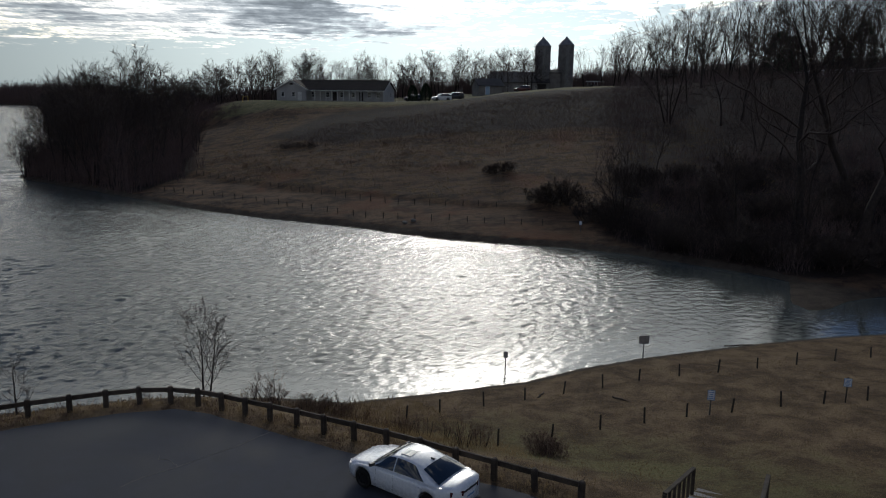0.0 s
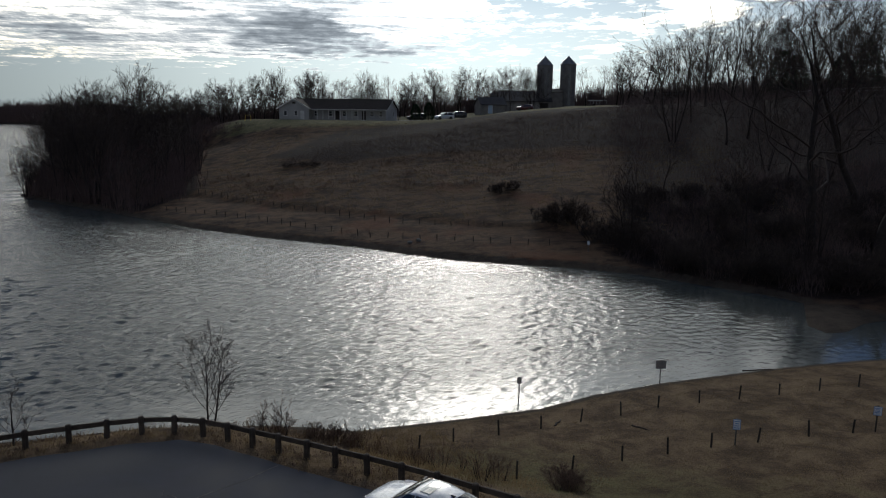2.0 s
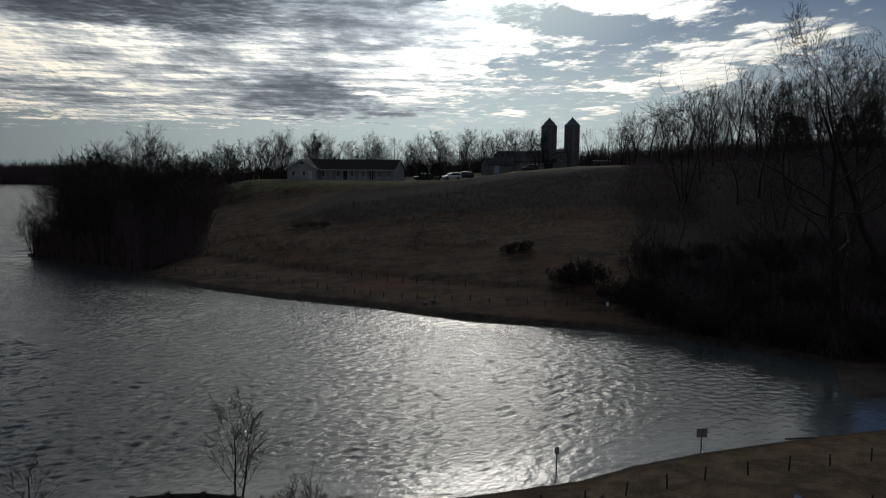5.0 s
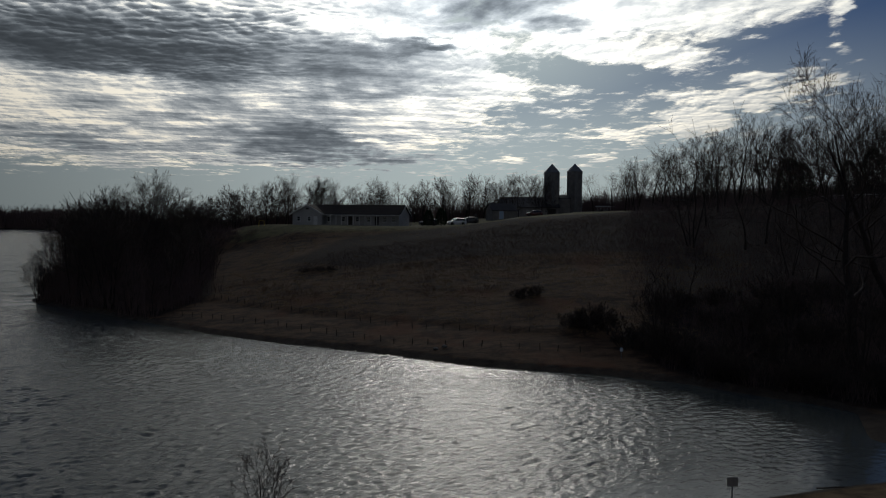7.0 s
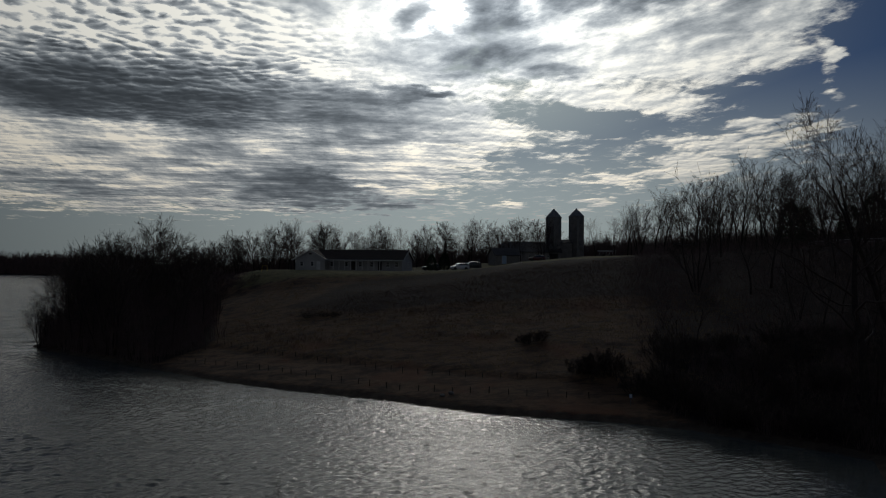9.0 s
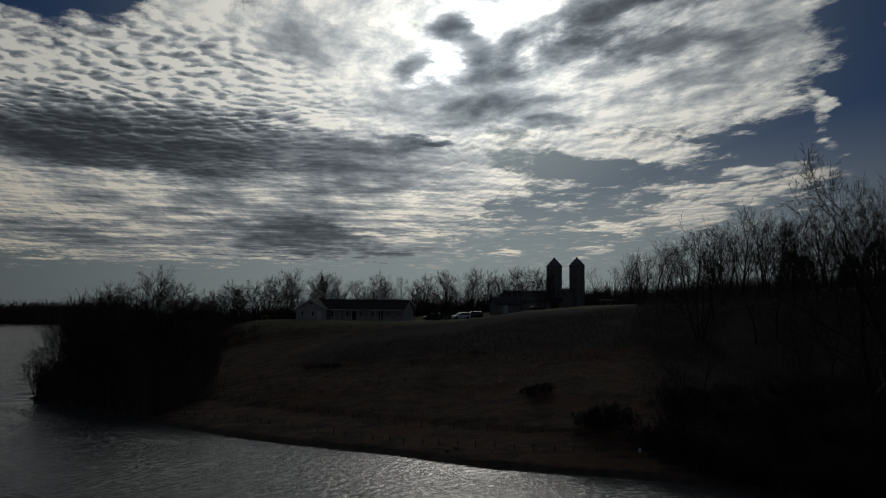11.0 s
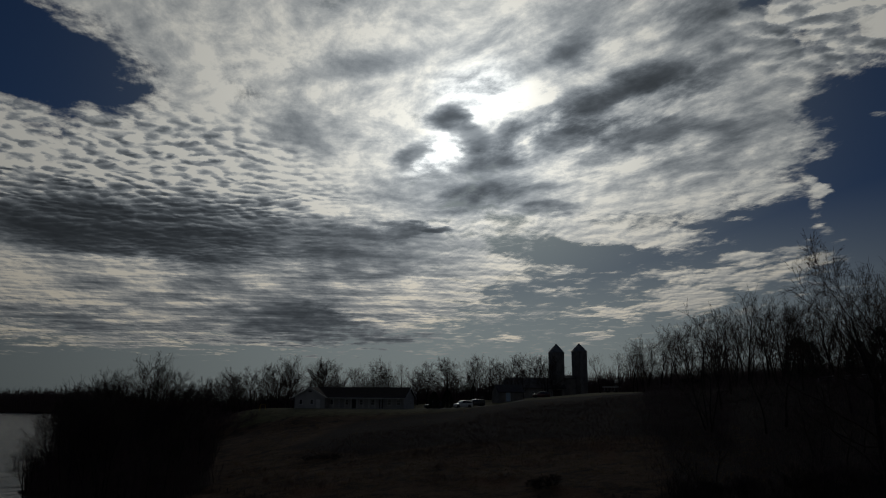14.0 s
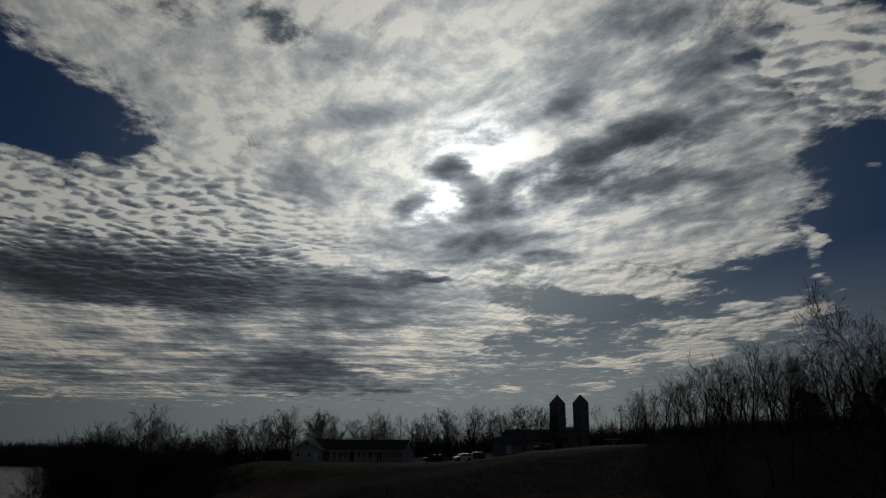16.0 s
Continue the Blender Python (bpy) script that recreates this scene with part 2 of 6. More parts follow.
BARK = mat("bark", (0.02, 0.016, 0.014), (0.055, 0.043, 0.038), 3, 0.9, 0.5, 30, vary=0.5)
TWIG = mat("twigs", (0.035, 0.026, 0.023), (0.085, 0.064, 0.055), 2, 0.9, 0.0, 12, vary=0.5)
BRUSH = mat("bramble_stems", (0.075, 0.051, 0.048), (0.17, 0.118, 0.108), 0.6, 0.9, 0.0, 6)
RUST_BRUSH = mat("russet_stems", (0.085, 0.052, 0.038), (0.21, 0.135, 0.095), 0.8, 0.9, 0.0, 7)
STRAW = mat("dry_grass", (0.075, 0.048, 0.027), (0.200, 0.130, 0.072), 0.25, 0.9, 0.0, 5)
EVERGREEN = mat("evergreen_needles", (0.012, 0.022, 0.012), (0.035, 0.055, 0.028), 3, 0.8, 0.0, 20)
RAILWOOD = mat("weathered_timber", (0.035, 0.027, 0.021), (0.095, 0.074, 0.058), 2.5, 0.8, 0.5, 45, vary=0.5)
POSTWOOD = mat("dark_stakes", (0.025, 0.022, 0.02), (0.07, 0.06, 0.05), 4, 0.8, 0.4, 50, vary=0.6)
STEEL = mat("galvanised_post", (0.10, 0.10, 0.10), (0.20, 0.20, 0.20), 6, 0.5, 0.1, 60, metal=0.8)
SIGNFACE = mat("white_sign_face", (0.55, 0.57, 0.60), (0.74, 0.76, 0.78), 3, 0.45, 0.03, 30)
SIGNBLUE = mat("blue_sign_print", (0.10, 0.22, 0.42), (0.16, 0.30, 0.52), 3, 0.45, 0.0, 30)
SIGNBACK = mat("bare_aluminium", (0.28, 0.28, 0.28), (0.42, 0.42, 0.42), 5, 0.45, 0.05, 40, metal=0.7)
SIDING = mat("pale_lap_siding", (0.31, 0.305, 0.295), (0.42, 0.41, 0.40), 0.5, 0.6, 0.1, 12)
TRIM = mat("white_trim", (0.50, 0.50, 0.485), (0.64, 0.64, 0.62), 1.5, 0.5, 0.05, 20)
SHINGLE = mat("brown_shingles", (0.012, 0.009, 0.009), (0.034, 0.026, 0.023), 0.8, 0.9, 0.6, 9, stretch=(1, 3, 3))
DARKROOF = mat("dark_sheet_roof", (0.020, 0.018, 0.018), (0.055, 0.048, 0.044), 0.5, 0.6, 0.2, 8)
BARNWALL = mat("weathered_barn_boards", (0.16, 0.15, 0.14), (0.34, 0.32, 0.30), 0.7, 0.85, 0.3, 12, stretch=(3, 3, 0.4))
SHEDWALL = mat("grey_block_wall", (0.13, 0.12, 0.11), (0.25, 0.235, 0.215), 0.7, 0.85, 0.3, 12)
BLOCKS = mat("concrete_staves", (0.11, 0.105, 0.10), (0.24, 0.23, 0.22), 0.5, 0.9, 0.3, 7, vary=0.7)
SILOROOF = mat("dull_metal_dome", (0.14, 0.14, 0.14), (0.26, 0.26, 0.25), 1, 0.55, 0.1, 15, metal=0.6)
DARKWOOD = mat("dark_stained_boards", (0.025, 0.022, 0.02), (0.06, 0.05, 0.045), 1, 0.8, 0.3, 12)
CONCRETE = mat("concrete", (0.22, 0.21, 0.20), (0.36, 0.35, 0.33), 1.2, 0.9, 0.3, 25)
STONE = mat("fieldstone", (0.09, 0.085, 0.08), (0.20, 0.19, 0.175), 3, 0.9, 0.6, 25)
WHITEPAINT = mat("white_car_paint", (0.70, 0.71, 0.73), (0.76, 0.77, 0.79), 1, 0.28, 0.0, 9, coat=1.0)
BLACKPAINT = mat("black_car_paint", (0.012, 0.012, 0.013), (0.020, 0.020, 0.022), 1, 0.28, 0.0, 9, coat=1.0)
REDPAINT = mat("dark_red_car_paint", (0.07, 0.010, 0.010), (0.09, 0.014, 0.013), 1, 0.28, 0.0, 9, coat=1.0)
BLACKTRIM = mat("black_plastic", (0.012, 0.012, 0.012), (0.022, 0.022, 0.022), 5, 0.5, 0.05, 60)
RUBBER = mat("tyre_rubber", (0.010, 0.010, 0.010), (0.020, 0.019, 0.018), 6, 0.85, 0.2, 50)
ALLOY = mat("alloy_rim", (0.035, 0.035, 0.037), (0.06, 0.06, 0.062), 5, 0.35, 0.0, 30, metal=0.9)
LENS_RED = mat("red_lamp_lens", (0.06, 0.006, 0.008), (0.09, 0.009, 0.011), 8, 0.15, 0.0, 30, coat=1.0)
LENS_CLEAR = mat("clear_lamp_lens", (0.30, 0.32, 0.35), (0.45, 0.47, 0.50), 8, 0.12, 0.0, 30, coat=1.0)
CARGLASS = mat("tinted_glass", (0.006, 0.007, 0.008), (0.010, 0.012, 0.013), 2, 0.05, 0.0, 9, coat=1.0)
PANE = mat("dark_window_glass", (0.014, 0.017, 0.022), (0.03, 0.035, 0.042), 2, 0.08, 0.0, 9, coat=0.5)
DOORBLUE = mat("pale_blue_door", (0.30, 0.42, 0.55), (0.38, 0.50, 0.62), 2, 0.5, 0.05, 20)
YELLOW = mat("yellow_enamel", (0.38, 0.24, 0.02), (0.5, 0.33, 0.04), 2, 0.5, 0.05, 20)
GRAVEL = mat("pale_gravel", (0.20, 0.19, 0.175), (0.34, 0.325, 0.30), 0.6, 0.95, 0.5, 14)



def let_through(m, share):
    """Thin blades: part of the light passes through them."""
    T = m.node_tree
    b = T.nodes["Principled BSDF"]
    t, k = T.nodes.new("ShaderNodeBsdfTranslucent"), T.nodes.new("ShaderNodeMixShader")
    T.links.new(b.inputs["Base Color"].links[0].from_socket, t.inputs["Color"])
    k.inputs[0].default_value = share
    T.links.new(b.outputs[0], k.inputs[1])
    T.links.new(t.outputs[0], k.inputs[2])
    T.links.new(k.outputs[0], T.nodes["Material Output"].inputs[0])


PALE_STRAW = mat("pale_dry_grass", (0.15, 0.105, 0.055), (0.34, 0.25, 0.14), 0.4, 0.9, 0.0, 5)
let_through(STRAW, 0.5)
let_through(PALE_STRAW, 0.5)


def asphalt():
    m = bpy.data.materials.new("worn_asphalt")
    m.use_nodes = True
    T = m.node_tree
    b = T.nodes["Principled BSDF"]
    at = T.nodes.new("ShaderNodeTexCoord").outputs["Object"]
    broad, grit = fbm(T, at, 0.28, 5, 0.6, 0.4), fbm(T, at, 22, 5, 0.7)
    patch = fbm(T, at, 1.3, 4, 0.6)
    tone = mix(T, ramp(T, broad, 0.35, 0.68), (0.024, 0.026, 0.034), (0.058, 0.061, 0.075))
    tone = mix(T, calc(T, "MULTIPLY", ramp(T, patch, 0.55, 0.75), 0.35), tone, (0.018, 0.018, 0.021))
    tone = mix(T, ramp(T, grit, 0.25, 0.8, 0.0, 0.5), tone, (0.048, 0.051, 0.060))
    wire(T, b.inputs["Base Color"], tone)
    wire(T, b.inputs["Roughness"], ramp(T, broad, 0.3, 0.7, 0.75, 0.95))
    n = T.nodes.new("ShaderNodeBump")
    n.inputs["Strength"].default_value, n.inputs["Distance"].default_value = 0.5, 0.01
    wire(T, n.inputs["Height"], grit)
    wire(T, b.inputs["Normal"], n.outputs[0])
    return m


def lake_water():
    m = bpy.data.materials.new("rippled_lake_water")
    m.use_nodes = True
    T = m.node_tree
    b = T.nodes["Principled BSDF"]
    at = T.nodes.new("ShaderNodeTexCoord").outputs["Object"]
    b.inputs["Base Color"].default_value = (0.080, 0.088, 0.080, 1)
    wind = T.nodes.new("ShaderNodeAttribute")
    wind.attribute_name = "wind"
    zones = T.nodes.new("ShaderNodeSeparateColor")
    T.links.new(wind.outputs["Color"], zones.inputs[0])
    wind, open_water = zones.outputs[0], zones.outputs[1]
    wire(T, b.inputs["Roughness"], ramp(T, wind, 0.2, 0.9, 0.045, 0.16, "LINEAR"))
    b.inputs["IOR"].default_value = 1.333
    chop = fbm(T, mapped(T, at, (5, 2, 0), 43, (1.5, 0.8, 1)), 3.4, 3, 0.55, 0.4)
    small = fbm(T, mapped(T, at, (1, 9, 0), 30, (1.3, 0.8, 1)), 10.0, 2, 0.5)
    roll = fbm(T, mapped(T, at, (3, 1, 0), 46, (2.2, 1.0, 1)), 0.9, 2, 0.5, 0.5)
    tall = calc(T, "MULTIPLY_ADD", roll, 0.10, calc(T, "MULTIPLY_ADD", chop, 0.095, calc(T, "MULTIPLY", small, 0.012)))
    n = T.nodes.new("ShaderNodeBump")
    n.inputs["Strength"].default_value, n.inputs["Distance"].default_value = 1.0, 1.0
    broad = fbm(T, mapped(T, at, (3, 1, 0), 46, (16, 9, 1)), 1.0, 3, 0.6, 0.5)
    wire(T, n.inputs["Height"], calc(T, "ADD", calc(T, "MULTIPLY", tall, wind), calc(T, "MULTIPLY", calc(T, "MULTIPLY", broad, open_water), 3.2)))
    wire(T, b.inputs["Normal"], n.outputs[0])
    return m


def ground_cover():
    """Dry turf, greener lawn, mud, and fallen leaves darkened to carry the woods' shade, laid out by the mesh's own
    cover attribute.
    """
    m = bpy.data.materials.new("winter_turf")
    m.use_nodes = True
    T = m.node_tree
    b = T.nodes["Principled BSDF"]
    at = T.nodes.new("ShaderNodeTexCoord").outputs["Object"]
    kinds = T.nodes.new("ShaderNodeAttribute")
    kinds.attribute_name = "cover"
    parts = T.nodes.new("ShaderNodeSeparateColor")
    T.links.new(kinds.outputs["Color"], parts.inputs[0])
    green, shaded_litter, mud = parts.outputs
    wide, mid, blades = fbm(T, at, 0.07, 4, 0.6, 0.3), fbm(T, at, 0.6, 5, 0.65, 0.4), fbm(T, mapped(T, at, scale=(1, 1.8, 1), kind="POINT"), 7, 6, 0.75)
    swaths = fbm(T, mapped(T, at, scale=(0.4, 1, 1), kind="POINT"), 0.5, 6, 0.72, 0.5)
    straw = mix(T, ramp(T, calc(T, "MULTIPLY_ADD", swaths, 0.6, calc(T, "MULTIPLY", mid, 0.4)), 0.38, 0.60), (0.026, 0.015, 0.011), (0.150, 0.088, 0.050))
    straw = mix(T, calc(T, "MULTIPLY", ramp(T, wide, 0.52, 0.66), 0.7), straw, (0.150, 0.058, 0.027))
    mown = mix(T, ramp(T, mid, 0.32, 0.68), (0.085, 0.056, 0.032), (0.27, 0.185, 0.105))
    straw = mix(T, kinds.outputs["Alpha"], straw, mown)
    grass = mix(T, ramp(T, mid, 0.3, 0.7), (0.090, 0.088, 0.036), (0.185, 0.165, 0.072))
    k = ramp(T, calc(T, "ADD", green, calc(T, "MULTIPLY", calc(T, "SUBTRACT", mid, 0.5), 0.9)), 0.3, 0.75)
    tone = mix(T, k, straw, grass)
    # fallen leaves, with the shade under dense trees mixed into their colour
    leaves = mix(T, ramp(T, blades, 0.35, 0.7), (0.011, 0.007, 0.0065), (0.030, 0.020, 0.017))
    tone = mix(T, ramp(T, calc(T, "ADD", shaded_litter, calc(T, "MULTIPLY", calc(T, "SUBTRACT", mid, 0.5), 0.7)), 0.3, 0.7), tone, leaves)
    wet = mix(T, ramp(T, mid, 0.3, 0.7), (0.045, 0.034, 0.026), (0.095, 0.074, 0.055))
    tone = mix(T, ramp(T, calc(T, "ADD", mud, calc(T, "MULTIPLY", calc(T, "SUBTRACT", mid, 0.5), 0.8)), 0.35, 0.7), tone, wet)
    tone = mix(T, ramp(T, blades, 0.28, 0.60, 0.6, 0.0), tone, (0.022, 0.017, 0.012))
    tone = mix(T, ramp(T, blades, 0.50, 0.80, 0.0, 0.5), tone, (0.19, 0.135, 0.080))
    wire(T, b.inputs["Base Color"], tone)
    b.inputs["Roughness"].default_value = 0.95
    b.inputs["Specular IOR Level"].default_value = 0.15
    n = T.nodes.new("ShaderNodeBump")
    n.inputs["Strength"].default_value, n.inputs["Distance"].default_value = 0.8, 0.10
    wire(T, n.inputs["Height"], calc(T, "ADD", blades, mid))
    wire(T, b.inputs["Normal"], n.outputs[0])
    return m


ASPHALT, WATER, TURF = asphalt(), lake_water(), ground_cover()


# ---- mesh tools ----
class Shape:
    """Gathers faces for one mesh."""

    def __init__(self):
        self.v, self.f = [], []

    def add(self, verts, faces):
        n = len(self.v)
        self.v.extend(verts)
        self.f.extend([tuple(i + n for i in f) for f in faces])
        return self

    def box(self, lo, hi, m=None):
        c = [(x, y, z) for z in (lo[2], hi[2]) for y in (lo[1], hi[1]) for x in (lo[0], hi[0])]
        if m is not None:
            c = [tuple(m @ Vector(p)) for p in c]
        return self.add(c, [(0, 2, 3, 1), (4, 5, 7, 6), (0, 1, 5, 4), (2, 6, 7, 3), (0, 4, 6, 2), (1, 3, 7, 5)])

    def bar(self, a, b, w, h, chamfer=0.25):
        """A straight bar of octagonal section from a to b."""
        a, b = Vector(a), Vector(b)
        d = (b - a).normalized()
        side = d.cross(Vector((0, 0, 1)))
        side = side.normalized() if side.length > 1e-4 else Vector((1, 0, 0))
        up = side.cross(d)
        c = chamfer
        ring = [(-1, -1 + c), (-1 + c, -1), (1 - c, -1), (1, -1 + c), (1, 1 - c), (1 - c, 1), (-1 + c, 1), (-1, 1 - c)]
        vs = [tuple(p + side * (u * w / 2) + up * (k * h / 2)) for p in (a, b) for u, k in ring]
        fs = [(i, (i + 1) % 8, 8 + (i + 1) % 8, 8 + i) for i in range(8)] + [tuple(range(7, -1, -1)), tuple(range(8, 16))]
        return self.add(vs, fs)

    def tube(self, pts, radii, n=5, cap=True):
        pts = [Vector(p) for p in pts]
        vs, fs = [], []
        side = None
        for i, p in enumerate(pts):
            d = (pts[min(i + 1, len(pts) - 1)] - pts[max(i - 1, 0)]).normalized()
            if side is None:
                side = d.orthogonal().normalized()
            side = (side - d * side.dot(d)).normalized()
            up = d.cross(side)
            for k in range(n):
                a = math.tau * k / n
                vs.append(tuple(p + (side * math.cos(a) + up * math.sin(a)) * radii[i]))
        for i in range(len(pts) - 1):
            for k in range(n):
                fs.append((i * n + k, i * n + (k + 1) % n, (i + 1) * n + (k + 1) % n, (i + 1) * n + k))
        if cap:
            fs += [tuple(range(n - 1, -1, -1)), tuple(range((len(pts) - 1) * n, len(pts) * n))]
        return self.add(vs, fs)

    def ring(self, centre, profile, n=24, axis="z"):
        """A turned form from (radius, height) pairs."""
        vs, fs = [], []
        for r, h in profile:
            for k in range(n):
                a = math.tau * k / n
                u, v = r * math.cos(a), r * math.sin(a)
                p = {"z": (u, v, h), "y": (u, h, v), "x": (h, u, v)}[axis]
                vs.append((centre[0] + p[0], centre[1] + p[1], centre[2] + p[2]))
        for i in range(len(profile) - 1):
            for k in range(n):
                fs.append((i * n + k, i * n + (k + 1) % n, (i + 1) * n + (k + 1) % n, (i + 1) * n + k))
        return self.add(vs, fs)

    def mesh(self, name, material, smoothly=False):
        me = bpy.data.meshes.new(name)
        me.from_pydata(self.v, [], self.f)
        me.materials.append(material)
        if smoothly:
            me.polygons.foreach_set("use_smooth", [True] * len(me.polygons))
        return me


def part(name, shape, material, parent=None, label="", smoothly=False):
    ob = new(name, shape.mesh(name, material, smoothly) if isinstance(shape, Shape) else shape)
    ob.parent = parent
    return tagged(ob, label)


def thing(name, label, category, group="", at=None):
    ob = new(name)
    ob.empty_display_size = 0.2
    if at is not None:
        ob.matrix_basis = at
    return tagged(ob, label, category, group)


def ground_at(x, y):
    return float(height(x, y))


# ---- the lie of the land ----
def smooth(a, b, v):
    k = np.clip((np.asarray(v, float) - a) / (b - a), 0, 1)
    return k * k * (3 - 2 * k)


LAKE = [(-60, 18), (-35, 29), (-21, 34.6), (-14, 36.6), (-8, 37.0), (-3.8, 36.4), (0.6, 37.7), (5.9, 39.5), (9.5, 41.7),
        (13.7, 43.6), (21.6, 46.4), (28, 48.2), (36, 49.5), (46, 50.5), (62, 53), (62, 60), (46, 60.5), (37.5, 59.0), (33.8, 57.3),
        (31.2, 55.0), (29.5, 54.5), (28.9, 56.6), (30.6, 60.4), (32.2, 64.0), (30.0, 66.8), (26.8, 69.5), (24.2, 71.9), (21.0, 74.9), (14.7, 78.2), (8, 80.2), (1.4, 82.4), (-9.7, 89.8), (-22.8, 96.2),
        (-33, 102.7), (-53, 119.6), (-73.7, 135.7), (-78, 142), (-80, 155), (-95, 200), (-130, 300), (-180, 440),
        (-370, 790), (-480, 845), (-730, 785), (-1300, 600), (-1500, -300), (-300, -200)]
LOT = [(-24, 24.6), (-16.5, 27.9), (-14, 28.8), (-11.8, 29.5), (-10.2, 29.7), (-8.6, 29.1), (-6.7, 28.0), (-4.6, 26.8),
       (-2.8, 25.8), (-0.5, 24.6), (3.4, 22.6), (7.2, 20.2), (11, 17.2), (12, 4), (12, -30), (-40, -30), (-40, 16)]


def edge_distance(poly, x, y):
    """Distance to a closed outline, positive outside it."""
    near = np.full(x.shape, 1e18)
    inside = np.zeros(x.shape, bool)
    for (ax, ay), (bx, by) in zip(poly, poly[1:] + poly[:1]):
        ex, ey = bx - ax, by - ay
        k = np.clip(((x - ax) * ex + (y - ay) * ey) / (ex * ex + ey * ey), 0, 1)
        near = np.minimum(near, (x - ax - k * ex) ** 2 + (y - ay - k * ey) ** 2)
        if ey:
            inside ^= ((ay > y) != (by > y)) & (x < ax + (y - ay) * ex / ey)
    return np.sqrt(near) * np.where(inside, -1, 1)


def wobble(x, y, size):
    """A slow, even unevenness between -1 and 1."""
    x, y = x / size, y / size
    return (np.sin(1.3 * x + 0.7 * y + 1) + np.sin(-0.6 * x + 1.7 * y + 4) + np.sin(2.3 * x - 1.1 * y) + np.sin(0.4 * x + 2.9 * y + 2)) / 4


def lot_height(x, y):
    return 2.75 + 0.025 * np.clip(x, -25, 15) + 0 * y


def height(x, y):
    x, y = np.broadcast_arrays(np.asarray(x, float), np.asarray(y, float))
    d = edge_distance(LAKE, x, y)
    land = np.maximum(d, 0)
    bed = np.maximum(-1.5, 0.25 * d)
    # the hill across the water
    top = np.interp(x, [-400, -110, -62, -47, -40, -10, 2, 12, 25, 36, 66, 120, 400], [5, 6, 9.5, 13.6, 14.2, 14.7, 15.3, 16.1, 17.1, 18.0, 19.8, 23, 26])
    top = top + smooth(196, 226, y) * smooth(-170, -130, x) * np.maximum(0, 13.2 - top)
    slope = 0.40 * smooth(0, 0.7, land) + 0.15 * np.minimum(land, 11) + 0.35 * smooth(11, 12.3, land) + (0.205 + 0.05 * smooth(5, -35, x)) * np.maximum(land - 11.5, 0)
    hill = -np.log(np.exp(-np.minimum(slope, 60) / 0.7) + np.exp(-top / 0.7)) * 0.7
    hill = hill + 0.12 * wobble(x, y, 3.1) * smooth(1, 6, land) + 0.35 * wobble(x, y, 13) * smooth(12, 30, land)
    hill = hill * (0.25 + 0.75 * smooth(4, 11, np.hypot(x - 30, y - 58.0)))
    hill = np.where(x < -150, np.minimum(hill, 4 + 0.10 * np.minimum(land, 150)), hill)
    pad = 1 - smooth(0.8, 2.2, np.hypot((x + 26) / 21, (y - 184) / 12))
    hill = hill + (14.15 - hill) * pad
    # the near bank, the field and the ground under the car park
    field = 0.12 * smooth(0, 0.5, land) + 0.125 * np.minimum(land, 30) + 0.05 * wobble(x, y, 2.3) * smooth(0.5, 3, land)
    e = edge_distance(LOT, x, y)
    k = 1 - smooth(0.6, 6.5, e)
    near = field * (1 - k) + np.minimum(lot_height(x, y), lot_height(x, y) * smooth(-0.2, 4.5, land)) * k
    z = np.where(y > 54.5 + 0 * x, hill, near)
    return np.where(d < 0, bed, z)


# woods: where trees and thickets stand, over fallen leaves toned dark with their shade
POINT_WOOD = [(-45, 113.6), (-39.5, 126), (-43, 138), (-48, 152), (-52, 165), (-56, 178), (-60, 200), (-60, 230), (-98, 232), (-93, 195), (-79, 153), (-76.5, 142), (-73, 136.2), (-53, 120.2)]
THORN = [(-16, 132), (-32, 141), (-22, 158), (10, 170), (40, 176), (64, 178), (56, 140), (35, 126), (12, 132)]
SLOPE_WOOD = [(20, 80), (22.5, 74), (30.6, 66.5), (36, 62), (50, 63), (80, 66), (140, 90), (140, 215), (50, 205), (39, 160), (30, 120), (26, 104), (23, 94)]


def inside(poly, x, y):
    return edge_distance(poly, np.asarray(x, float), np.asarray(y, float)) < 0


def steps(*runs):
    """Coordinates from runs of (start, end, step)."""
    out = []
    for a, b, s in runs:
        out += list(np.linspace(a, b, max(1, round((b - a) / s)), endpoint=False))
    return np.array(out + [runs[-1][1]])


def sheet_mesh(name, xs, ys, zs, material):
    nx, ny = len(xs), len(ys)
    X, Y = np.meshgrid(xs, ys)
    me = bpy.data.meshes.new(name)
    v = np.stack([X, Y, zs], -1).reshape(-1, 3)
    i = (np.arange(ny - 1)[:, None] * nx + np.arange(nx - 1)[None]).ravel()
    me.from_pydata(v.tolist(), [], np.stack([i, i + 1, i + nx + 1, i + nx], -1).tolist())
    me.materials.append(material)
    me.polygons.foreach_set("use_smooth", [True] * len(me.polygons))
    return me


